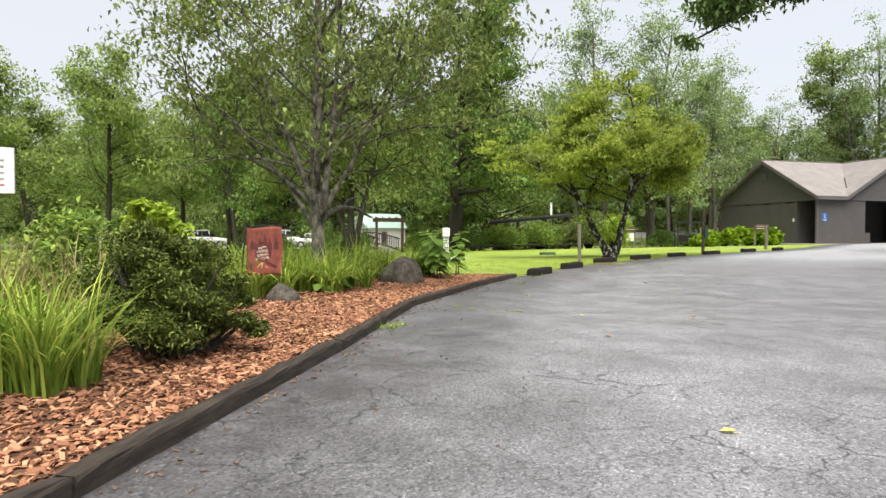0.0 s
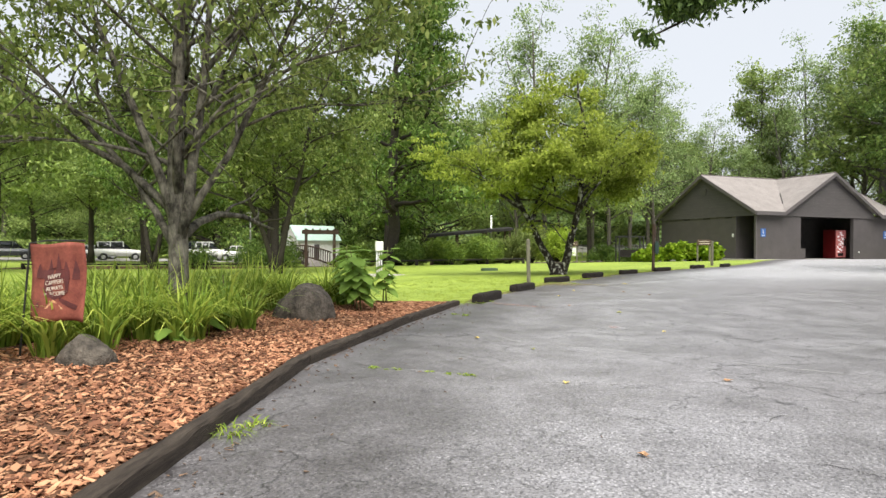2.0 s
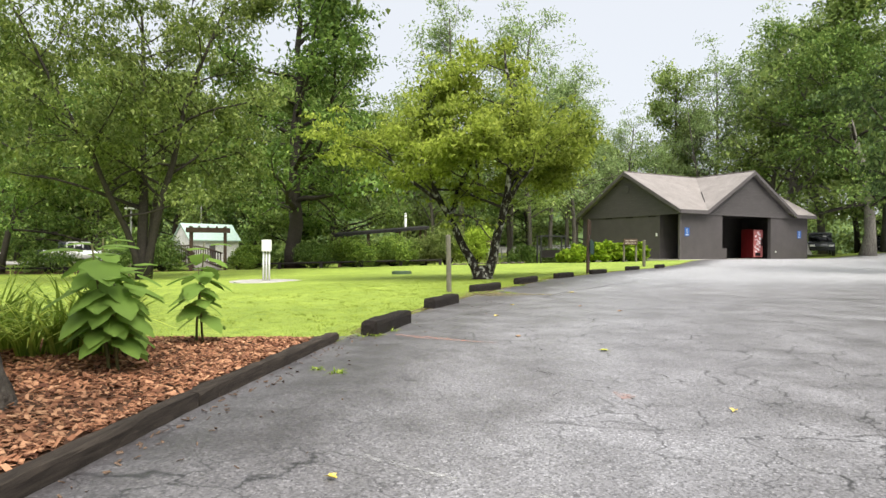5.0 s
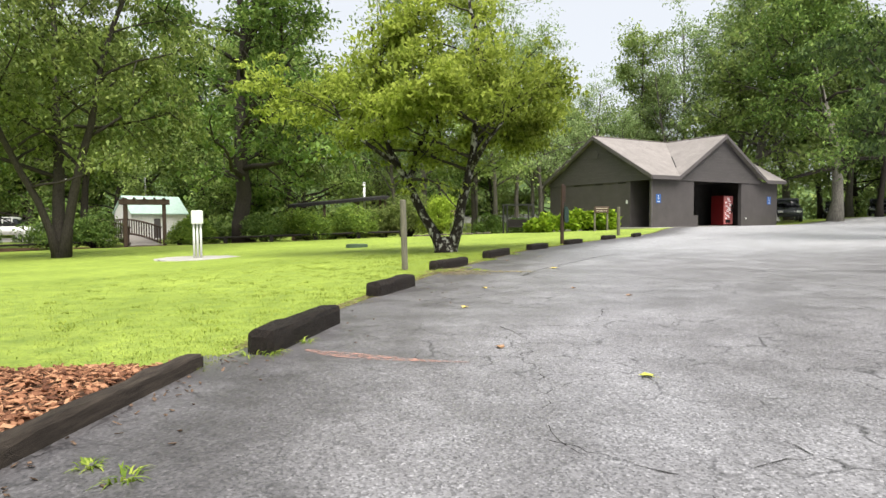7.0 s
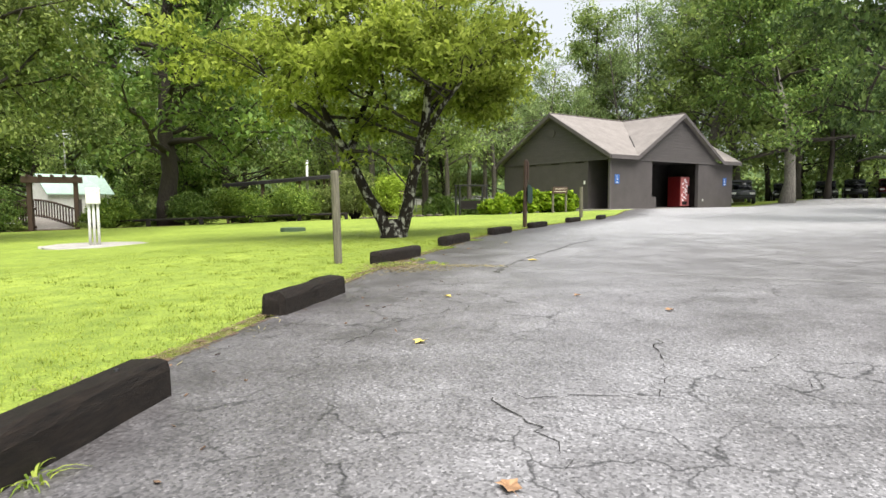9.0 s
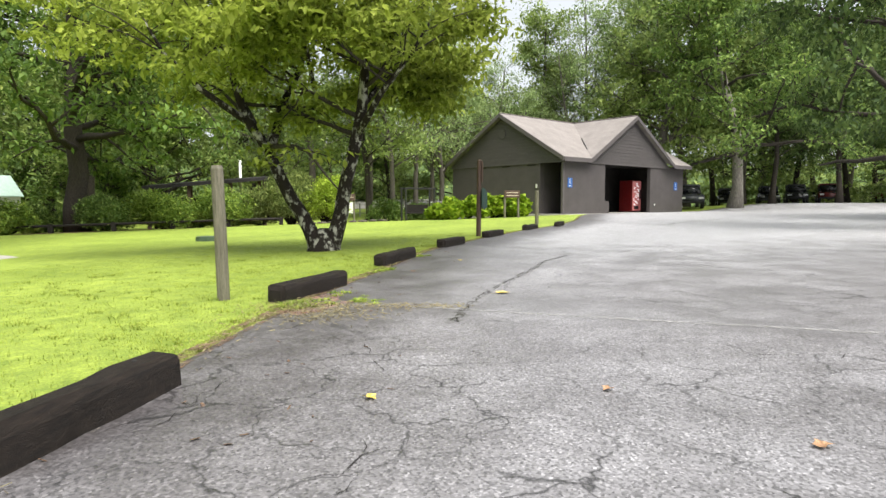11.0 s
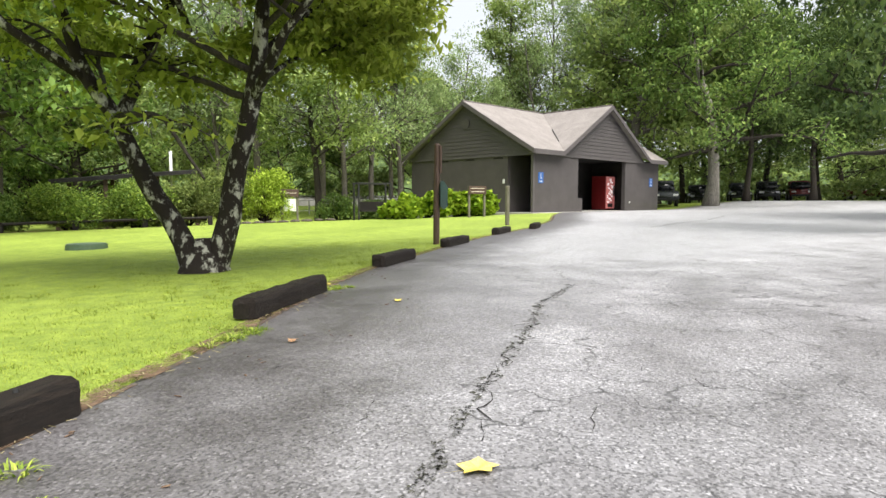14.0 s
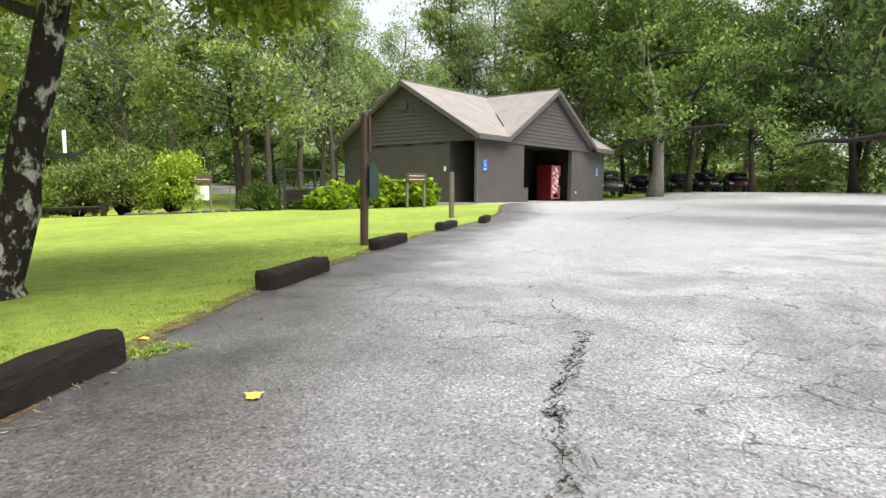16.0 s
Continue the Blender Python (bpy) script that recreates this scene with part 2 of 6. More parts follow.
M_REDGLOW = surface("red_front", (0.42, 0.05, 0.05), (0.72, 0.36, 0.34), 9, 0.2, 0.6, 30, 0.001)
M_LITPANEL = surface("backlit_panel", (0.6, 0.5, 0.5), (0.75, 0.68, 0.68), 6, 0.3, 0.5, 30, 0.001)
M_REDINK = surface("red_ink", (0.5, 0.05, 0.04), (0.6, 0.08, 0.06), 6, 0.6)
M_GREYINK = surface("grey_ink", (0.25, 0.25, 0.26), (0.35, 0.35, 0.36), 6, 0.6)
M_CREAM = surface("cream_paint", (0.6, 0.54, 0.44), (0.75, 0.68, 0.56), 6, 0.7)
M_GREENBOX = surface("dark_green_metal", (0.012, 0.035, 0.028), (0.02, 0.055, 0.042), 5, 0.45, 0.5, 30, 0.001)
M_GREENLID = surface("green_plastic", (0.05, 0.09, 0.05), (0.09, 0.13, 0.08), 5, 0.6)
M_IRON = surface("black_iron", (0.012, 0.012, 0.012), (0.03, 0.03, 0.03), 8, 0.5)
M_FLAG = surface("flag_cloth", (0.11, 0.027, 0.023), (0.36, 0.115, 0.08), 6, 0.85, 0.2, 90, 0.001, None, 0.5)
M_FLAME = surface("flame_print", (0.6, 0.3, 0.14), (0.7, 0.42, 0.25), 8, 0.85)
M_FLAMEDARK = surface("dark_print", (0.07, 0.02, 0.022), (0.14, 0.035, 0.03), 8, 0.85)
M_DECK = surface("bridge_deck", (0.28, 0.25, 0.23), (0.42, 0.39, 0.36), 3, 0.8)
M_GREENROOF = surface("green_metal_roof", (0.36, 0.5, 0.44), (0.46, 0.6, 0.53), 2, 0.45, 0.5, 30, 0.001)
M_GRAVEL = surface("pale_gravel", (0.3, 0.28, 0.26), (0.48, 0.46, 0.43), 0.5, 0.9, 0.3, 12, 0.02)
M_GLASS = surface("car_glass", (0.01, 0.012, 0.014), (0.02, 0.022, 0.025), 2, 0.08, 0.6, 5, 0.0001)
M_RUBBER = surface("rubber", (0.012, 0.012, 0.012), (0.03, 0.03, 0.03), 6, 0.75)
M_CARGREY = surface("grey_car_paint", (0.05, 0.055, 0.06), (0.07, 0.075, 0.08), 2, 0.25, 0.6, 5, 0.0001)
M_CARBLACK = surface("black_car_paint", (0.008, 0.009, 0.011), (0.014, 0.015, 0.018), 2, 0.15, 0.6, 5, 0.0001)
M_CARRED = surface("maroon_car_paint", (0.09, 0.012, 0.012), (0.13, 0.02, 0.02), 2, 0.25, 0.6, 5, 0.0001)
M_DIRT = surface("washed_soil", (0.09, 0.06, 0.04), (0.2, 0.14, 0.095), 7, 0.95, 0.1, 40, 0.006)
M_STRAWBIT = leafy("dead_grass", (0.13, 0.105, 0.06), (0.26, 0.225, 0.125), (0.42, 0.38, 0.22), 0.2, 0.8)
M_CRACK = surface("crack_tar", (0.02, 0.019, 0.019), (0.055, 0.052, 0.05), 12, 0.9, 0.2)
M_FADED = surface("faded_line_paint", (0.27, 0.27, 0.27), (0.4, 0.4, 0.39), 9, 0.8, 0.3)
M_CLAY = surface("orange_clay", (0.4, 0.22, 0.17), (0.54, 0.31, 0.25), 8, 0.9, 0.2, 60, 0.004)
M_CRACKGRIT = surface("crack_grit", (0.03, 0.03, 0.024), (0.1, 0.1, 0.075), 30, 0.9, 0.2)
worn_through(M_CRACKGRIT, 48, 0.5, 0.58)
worn_through(M_CRACK, 16, 0.38, 0.48)
worn_through(M_CLAY, 18, 0.42, 0.76)
worn_through(M_DIRT, 6, 0.4, 0.6)
worn_through(M_FADED, 22, 0.44, 0.66)
M_LITTER = surface("dry_litter", (0.05, 0.032, 0.022), (0.2, 0.13, 0.085), 20, 0.8)
M_YLEAF = surface("yellow_leaf", (0.55, 0.42, 0.06), (0.75, 0.6, 0.18), 20, 0.6)
M_GLEAF = surface("green_leaf", (0.3, 0.33, 0.05), (0.45, 0.45, 0.08), 20, 0.6)
M_BLEAF = surface("brown_leaf", (0.2, 0.11, 0.055), (0.45, 0.28, 0.16), 20, 0.7)


# ---- helpers for meshes ----
def link(name, verts, faces, mat, parent=None, label="", smooth=False):
    me = bpy.data.meshes.new(name)
    me.from_pydata(verts, [], faces)
    me.materials.append(mat)
    if smooth:
        me.polygons.foreach_set("use_smooth", [True] * len(me.polygons))
    me.update()
    ob = new(name, me)
    if parent:
        ob.parent = parent
    return tagged(ob, label) if label else ob


def part(name, bm, mat, parent=None, label="", smooth=False):
    me = bpy.data.meshes.new(name)
    bm.to_mesh(me)
    bm.free()
    me.materials.append(mat)
    if smooth:
        me.polygons.foreach_set("use_smooth", [True] * len(me.polygons))
    ob = new(name, me)
    if parent:
        ob.parent = parent
    return tagged(ob, label) if label else ob


def box(bm, x0, x1, y0, y1, z0, z1, bevel=0.0, m=None):
    g = bmesh.ops.create_cube(bm, size=1.0, matrix=Matrix.Translation(((x0 + x1) / 2, (y0 + y1) / 2, (z0 + z1) / 2)) @ Matrix.Diagonal((x1 - x0, y1 - y0, z1 - z0, 1)))
    vs = g["verts"]
    if bevel:
        es = list({e for v in vs for e in v.link_edges})
        r = bmesh.ops.bevel(bm, geom=es, offset=bevel, segments=2, affect="EDGES", profile=0.6)
        vs = list({v for f in r["faces"] for v in f.verts} | {v for v in vs if v.is_valid})
    if m:
        bmesh.ops.transform(bm, matrix=m, verts=vs)
    return vs


def box_part(name, dims, mat, parent=None, label="", bevel=0.01):
    bm = bmesh.new()
    box(bm, *dims, bevel=bevel)
    return part(name, bm, mat, parent, label)


def thing(name, x, y, z=None, rz=0.0, label="", category="", group="", kind=""):
    e = new(name)
    e.empty_display_size = 0.2
    e.matrix_world = pose(x, y, ground_z(x, y) if z is None else z, 0, 0, rz)
    return tagged(e, label, category, group, kind)


def tube(verts, faces, pts, radii, sides=7):
    """Adds a tapered tube along pts to lists of vertices and faces."""
    start = len(verts)
    side = None
    for k, p in enumerate(pts):
        d = (pts[min(k + 1, len(pts) - 1)] - pts[max(k - 1, 0)]).normalized()
        if side is None:
            side = d.orthogonal().normalized()
        side = (side - d * side.dot(d)).normalized()
        up = d.cross(side)
        for j in range(sides):
            a = 2 * math.pi * j / sides
            verts.append(p + (side * math.cos(a) + up * math.sin(a)) * radii[k])
    for k in range(len(pts) - 1):
        for j in range(sides):
            a, b = start + k * sides + j, start + k * sides + (j + 1) % sides
            faces.append((a, b, b + sides, a + sides))
    faces.append(tuple(start + j for j in reversed(range(sides))))
    faces.append(tuple(start + (len(pts) - 1) * sides + j for j in range(sides)))


def leaves(name, centres, size, mat, parent, rng, jitter=0.45, hang=0.3, wide=0.5, label=""):
    """Many small folded leaves at the given centres, as one mesh."""
    c = np.asarray(centres, dtype=np.float64)
    n = len(c)
    s = size * (1 + jitter * (rng.random(n) * 2 - 1))
    a = rng.random(n) * 2 * math.pi
    tilt = rng.normal(-hang, 0.55, n)
    way = np.stack([np.cos(a) * np.cos(tilt), np.sin(a) * np.cos(tilt), np.sin(tilt)], 1)
    flat = np.stack([-np.sin(a), np.cos(a), rng.normal(0, 0.35, n)], 1)
    flat /= np.linalg.norm(flat, axis=1)[:, None]
    up = np.cross(way, flat)
    s3 = s[:, None]
    base, tip = c - way * s3 * 0.5, c + way * s3 * 0.5 - up * s3 * 0.08
    lft = c + flat * s3 * wide * 0.5 + up * s3 * 0.1 - way * s3 * 0.06
    rgt = c - flat * s3 * wide * 0.5 + up * s3 * 0.1 - way * s3 * 0.06
    v = np.stack([base, lft, tip, rgt], 1).reshape(-1, 3)
    k = np.arange(n) * 4
    f = np.stack([np.stack([k, k + 2, k + 1], 1), np.stack([k, k + 3, k + 2], 1)], 1).reshape(-1, 3)
    me = bpy.data.meshes.new(name)
    me.vertices.add(len(v))
    me.vertices.foreach_set("co", v.ravel())
    me.loops.add(len(f) * 3)
    me.loops.foreach_set("vertex_index", f.ravel().astype(np.int32))
    me.polygons.add(len(f))
    me.polygons.foreach_set("loop_start", np.arange(len(f), dtype=np.int32) * 3)
    me.update(calc_edges=True)
    me.materials.append(mat)
    ob = new(name, me)
    if parent:
        ob.parent = parent
    return tagged(ob, label) if label else ob


def limb(rng, start, way, length, r0, r1, steps, bend, lift):
    """A crooked limb: points and radii."""
    pts, rad, p, d = [start.copy()], [r0], start.copy(), way.normalized()
    for k in range(steps):
        d = (d + Vector(rng.normal(0, bend, 3)) + Vector((0, 0, lift))).normalized()
        p = p + d * (length / steps)
        pts.append(p.copy())
        rad.append(r0 + (r1 - r0) * (k + 1) / steps)
    return pts, rad


def along(pts, f):
    k = min(len(pts) - 2, int(f * (len(pts) - 1)))
    u = f * (len(pts) - 1) - k
    return pts[k].lerp(pts[k + 1], u), (pts[k + 1] - pts[k]).normalized()


def tree(name, x, y, rng_seed, stems, reach, clump, per_clump, leaf, bark_mat, leaf_mat, label, lift=0.03, twigs=5, limbs=7, low=0.35, droop=0.35,
         limb_len=0.45, flat=0.55, up_bias=0.35, z=None, sides=8, fine=0.5, category="tree", clear=0.0, limb_mat=None, stump=None):
    """stems: rows of (lean x, lean y, length, radius). reach: the limbs' length; clump: the leaf clumps' radius in metres."""
    rng = np.random.default_rng(rng_seed)
    root = thing(name, x, y, z, 0, label, category)
    verts, faces, tips, bv, bf = [], [], [], [], []
    for stem in stems:
        span = reach
        if len(stem) < 4:
            ctrl, r = stem[:2]
            span = stem[2] if len(stem) == 3 else reach
            pts = []
            for a, b in zip(ctrl[:-1], ctrl[1:]):
                pts += [a, a.lerp(b, 0.5) + Vector(rng.normal(0, 0.25 * r, 3))]
            pts.append(ctrl[-1])
            rad = [r * (1 - 0.8 * k / (len(pts) - 1)) for k in range(len(pts))]
        else:
            lx, ly, length, r = stem
            off = Vector((lx, ly, 0)) * r * 2.0
            pts, rad = limb(rng, Vector((0, 0, -0.15)) + off, Vector((lx, ly, 1)), length, r, r * 0.22, 10, 0.06, lift)
        if pts[0].z < 0.1:
            rad[0] *= 1.5
        tube(verts, faces, pts, rad, sides)
        tips.append(pts[-1])
        tips.append(along(pts, 0.9)[0])
        for k in range(limbs):
            f = low + (0.97 - low) * (k + rng.random() * 0.7) / limbs
            p, d = along(pts, f)
            a = rng.random() * 2 * math.pi + k * 2.4
            w = Vector((math.cos(a), math.sin(a), up_bias + 0.5 * rng.random() + 0.6 * (f - 0.5)))
            ln = span * (1.15 - 0.62 * f) * (0.75 + 0.5 * rng.random())
            w.z = max(w.z, (clear * 1.15 - p.z) / ln)
            rr = r * (1.1 - 0.85 * f) * limb_len
            lp, lr = limb(rng, p, w, ln, rr, rr * 0.25, 6, 0.14, 0.0)
            tube(bv, bf, lp, lr, max(4, sides - 3))
            tips.append(lp[-1])
            for q in range(twigs):
                g = 0.3 + 0.7 * (q + rng.random()) / twigs
                p2, d2 = along(lp, min(0.99, g))
                w2 = (d2 + Vector(rng.normal(0, 0.75, 3)) + Vector((0, 0, -droop * 0.3))).normalized()
                tp, tr = limb(rng, p2, w2, ln * fine * (0.5 + 0.6 * rng.random()), rr * 0.4, rr * 0.1, 4, 0.16, -droop * 0.12)
                if tp[-1].z < clear * 0.85:
                    continue
                tube(bv, bf, tp, tr, 4)
                tips.append(tp[-1])
                tips.append(along(tp, 0.55)[0])
    if stump:
        sr, sh = stump
        tube(verts, faces, [Vector((0, 0, -0.15)), Vector((0, 0, 0.02)), Vector((0, 0, sh * 0.4)), Vector((0.0, 0, sh))], [sr * 1.5, sr * 1.25, sr, sr * 0.4], 14)
    link("trunk", verts, faces, bark_mat, root, smooth=True)
    if bv:
        link("branching", bv, bf, limb_mat or bark_mat, root, smooth=True)
    t = np.array([tuple(p) for p in tips])
    t = t[t[:, 2] > clear]
    pick = rng.integers(0, len(t), len(t) * per_clump)
    off = rng.normal(0, 1, (len(pick), 3))
    off /= np.maximum(np.linalg.norm(off, axis=1), 0.6)[:, None]
    size = (0.6 + 0.8 * rng.random(len(t)))[pick][:, None] * clump
    c = t[pick] + off * size * np.array([1, 1, flat]) * rng.random((len(pick), 1)) ** 0.5
    leaves("crown", c, leaf, leaf_mat, root, rng, hang=droop)
    return root


# ---- ground, road ----
def sheet(name, offsets, rows, drop, mat):
    verts = [(edge_x(y) + s, y, ground_z(edge_x(y) + s, y) + drop(s, y)) for y in rows for s in offsets]
    w = len(offsets)
    faces = [(j * w + k, j * w + k + 1, (j + 1) * w + k + 1, (j + 1) * w + k) for j in range(len(rows) - 1) for k in range(w - 1)]
    return tagged(link(name, verts, faces, mat, smooth=True), kind="structure")


rows = [-60, -40, -25, -15, -10] + [k * 0.5 for k in range(-16, 120)] + [62, 65, 70, 75, 80, 90, 100, 115, 130, 160, 200, 260, 400]
lawn_offsets = [-500, -250, -160, -120, -90, -70, -55, -46, -38, -32, -27, -23, -20, -17, -14, -12, -10, -8.5, -7, -6, -5, -4, -3.2, -2.5, -1.8, -1.2, -0.7, -0.3, 0.0]
under = [0.05, 0.25, 1, 3, 8, 20, 50, 120, 300]
tagged(sheet("ground", lawn_offsets + under, rows, lambda s, y: 0.0 if s <= 0 else -0.12, M_LAWN), "mown green lawn beside the car park", "ground")
def road_lift(s, y):
    """The road's height over the lawn's sheet: a shallow hollow where cars turn."""
    return 0.006 - 0.065 * ease(s, 0.7, 1.7) * ease(y, 5.5, 7.5) * (1 - ease(y, 11.5, 14.5)) if s >= 0 else (0.004 if y < 13.2 else -0.03)


tagged(sheet("road", [-0.16, -0.02, 0.12, 0.3, 0.8, 1.5, 2.5, 4, 6, 8, 11, 14, 18, 23, 30, 40, 55, 80, 120], rows, road_lift, M_ASPHALT), "damp grey cracked asphalt of the car park", "road")
road_ob = bpy.data.objects["road"]
wear_light_layer = road_ob.data.attributes.new("wear", "FLOAT", "POINT")
def road_wear_and_light(x, y):
    """Damp and dark by the lawn, worn paler where cars drive. Painted in: sky sheen, paler towards the building, and
    tree shade, darker far right.
    """
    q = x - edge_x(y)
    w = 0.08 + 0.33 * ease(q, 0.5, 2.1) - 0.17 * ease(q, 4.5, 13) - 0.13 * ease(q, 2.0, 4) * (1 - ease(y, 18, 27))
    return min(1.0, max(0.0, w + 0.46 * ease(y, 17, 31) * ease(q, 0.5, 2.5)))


wear_light_layer.data.foreach_set("value", [road_wear_and_light(v.co.x, v.co.y) for v in road_ob.data.vertices])

# ---- timber kerb ----
KERB = [(0.45, -6.8), (0.43, -4.1), (0.40, -1.4), (0.30, 1.3), (0.2, 4.1), (0.0, 7.2), (0.36, 10.1), (0.81, 12.72)]


def timber(name, a, b, w, h, z, mat, seed, label="", parent=None, bevel=0.018, rough=0.012, blunt=0.0):
    """A worn beam whose road-side foot runs from a to b."""
    rng = np.random.default_rng(seed)
    d = math.hypot(b[0] - a[0], b[1] - a[1])
    bm = bmesh.new()
    n = max(6, int(d / 0.16))
    prof = [(0, 0), (0, h - bevel), (bevel * 0.3, h - bevel * 0.3), (bevel, h), (w - bevel, h), (w - bevel * 0.3, h - bevel * 0.3), (w, h - bevel), (w, 0)]
    rings = []
    for k in range(n + 1):
        wear = 0.008 if k in (0, n) else 0.0
        ring = []
        near = min(k, n - k)
        pinch = blunt * (1.0 if near == 0 else 0.0)
        along_x = k * d / n if near != 1 or not blunt else (0.035 if k == 1 else d - 0.035)
        for j, (py, pz) in enumerate(prof):
            py, pz = py + pinch * (1 if py < w * 0.5 else -1), pz - (pinch if pz > h * 0.5 else 0.0)
            jz = rng.normal(0, rough) if pz > 0 else 0
            ring.append(bm.verts.new((along_x + rng.normal(0, 0.004), py + rng.normal(0, rough * 0.5), pz + jz - (wear if pz > h * 0.5 else 0))))
        rings.append(ring)
    for k in range(n):
        for j in range(len(prof)):
            bm.faces.new((rings[k][j], rings[k + 1][j], rings[k + 1][(j + 1) % len(prof)], rings[k][(j + 1) % len(prof)]))
    bm.faces.new(list(reversed(rings[0])))
    bm.faces.new(rings[-1])
    bmesh.ops.recalc_face_normals(bm, faces=bm.faces)
    ob = part(name, bm, mat, parent, label)
    ob.matrix_world = Matrix.Translation((a[0], a[1], z)) @ pose(0, 0, 0, 0, 0, math.degrees(math.atan2(b[1] - a[1], b[0] - a[0])))
    return ob


for k in range(len(KERB) - 1):
    a, b = KERB[k], KERB[k + 1]
    tagged(timber("kerb_timber", a, (b[0] - 0.004, b[1] - 0.012), 0.1, 0.098, -0.002, M_OLDWOOD, 40 + k, rough=0.0055),
           "long weathered landscape timber edging the mulch bed", "timber kerb", "timbers edging the mulch bed")

STOPS = [(1.16, 12.97, 1.51, 14.2), (1.81, 15.95, 2.27, 17.05), (2.66, 19.32, 3.42, 20.52), (4.04, 22.25, 4.86, 23.78), (5.77, 25.6, 6.62, 26.85),
         (7.68, 28.6, 8.62, 29.85), (10.0, 31.65, 10.95, 32.9), (11.95, 33.5, 12.75, 34.7)]
for k, (ax, ay, bx, by) in enumerate(STOPS):
    low = k < 3
    if k > 1:
        ax, ay = ax + (bx - ax) * 0.1, ay + (by - ay) * 0.1
    stop = thing("parking_stop", ax, ay, None, math.degrees(math.atan2(by - ay, bx - ax)), "short black tarred timber parking stop at the lawn edge", "parking stop", "parking stops along the lawn")
    ln = math.hypot(bx - ax, by - ay)
    beam = timber("beam", (0, 0), (ln, 0), 0.19, 0.158, 0.006 if low else 0.014, M_STOP, 60 + k, bevel=0.042, rough=0.006, blunt=0.034)
    beam.parent = stop
    for fx in (0.12, ln - 0.34):
        box_part("foot", (fx, fx + 0.22, 0.012, 0.188, -0.03, 0.007 if low else 0.015), M_TIMBER, stop, "short spacer block", 0.006)
    for fx in (0.22, ln - 0.24):
        bm = bmesh.new()
        bmesh.ops.create_cone(bm, cap_ends=True, segments=10, radius1=0.014, radius2=0.01, depth=0.02, matrix=Matrix.Translation((fx, 0.1, 0.165 if low else 0.173)))
        part("spike_head", bm, M_IRON, stop, "rusty steel spike head")

# ---- restroom building: local x along the front, local y to the back ----
house = thing("restroom_building", 18.69, 47.22, 0.24, 27, "brown-grey block restroom building with cross-gabled shingle roof", "building")
EAVE, APEX, L, D, GL, GR = 3.3, 6.36, 15.4, 10.4, 2.7, 12.9
GM = (GL + GR) / 2
OV = 0.35


def slab(name, pts, mat, thick, parent, label=""):
    """A sheet of the given outline with thickness downwards."""
    n = len(pts)
    v = [Vector(p) for p in pts]
    v += [p - Vector((0, 0, thick)) for p in v]
    f = [tuple(range(n)), tuple(reversed(range(n, 2 * n)))] + [(k, k + n, (k + 1) % n + n, (k + 1) % n) for k in range(n)]
    bm = bmesh.new()
    vs = [bm.verts.new(p) for p in v]
    for q in f:
        bm.faces.new([vs[i] for i in q])
    bmesh.ops.recalc_face_normals(bm, faces=bm.faces)
    return part(name, bm, mat, parent, label)


W0 = OV
H2 = EAVE - 0.08
box_part("wall", (W0 + 0.16, 4.7, W0, W0 + 0.25, 0, H2), M_PAINT, house, bevel=0.004)
box_part("low_wall", (4.702, 5.2, W0 + 0.01, W0 + 0.25, 0, 0.8), M_PAINT, house, bevel=0.01)
box_part("wall", (10.2, 11.7, W0, W0 + 0.25, 0, H2), M_PAINT, house, bevel=0.004)
box_part("wall", (11.703, L - OV, W0 + 0.12, W0 + 0.37, 0, H2), M_PAINT, house, bevel=0.004)
box_part("wall", (W0, W0 + 0.25, 2.1, D - OV - 0.25, 0, H2), M_PAINT, house, bevel=0.004)
box_part("wall", (W0, L - OV, D - OV - 0.247, D - OV, 0, H2), M_PAINT, house, bevel=0.004)
box_part("wall", (L - OV - 0.25, L - OV - 0.003, W0 + 0.375, D - OV - 0.26, 0, H2), M_PAINT, house, bevel=0.004)
# Shade of the alcoves is put into these walls' and the ceiling's colour.
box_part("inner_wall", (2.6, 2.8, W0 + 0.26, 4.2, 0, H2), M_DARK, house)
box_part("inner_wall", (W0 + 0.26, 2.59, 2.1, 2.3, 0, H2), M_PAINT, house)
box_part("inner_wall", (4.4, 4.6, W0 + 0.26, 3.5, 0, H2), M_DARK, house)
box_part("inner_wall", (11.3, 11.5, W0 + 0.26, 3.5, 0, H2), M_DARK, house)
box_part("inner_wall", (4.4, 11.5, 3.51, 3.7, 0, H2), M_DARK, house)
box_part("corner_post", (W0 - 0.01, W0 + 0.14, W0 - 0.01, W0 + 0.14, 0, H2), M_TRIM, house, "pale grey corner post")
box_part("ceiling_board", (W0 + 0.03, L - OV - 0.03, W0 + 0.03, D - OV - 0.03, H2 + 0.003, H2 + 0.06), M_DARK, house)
box_part("slab", (-0.15, L, -0.5, D, -0.6, 0.02), M_CONCRETE, house, "concrete floor slab")
door = box_part("door", (2.52, 2.575, 0.95, 1.95, 0.02, 2.5), M_DOOR, house, "dark grey steel restroom door")
box_part("handle", (2.44, 2.52, 1.02, 1.06, 1.2, 1.45), M_STEEL, door, "steel pull handle", 0.008)
HY = D / 2
slab("roof", [(-0.02, 0, EAVE + .12), (GL, 0, EAVE + .12), (GM, HY, APEX + .1), (-0.02, HY, APEX + .1)], M_SHINGLE, 0.12, house, "pale grey-brown shingle roof")
slab("roof", [(GL, 0.0, EAVE + .12), (GM, 0.0, APEX + .1), (GM, HY, APEX + .1)], M_SHINGLE, 0.12, house)
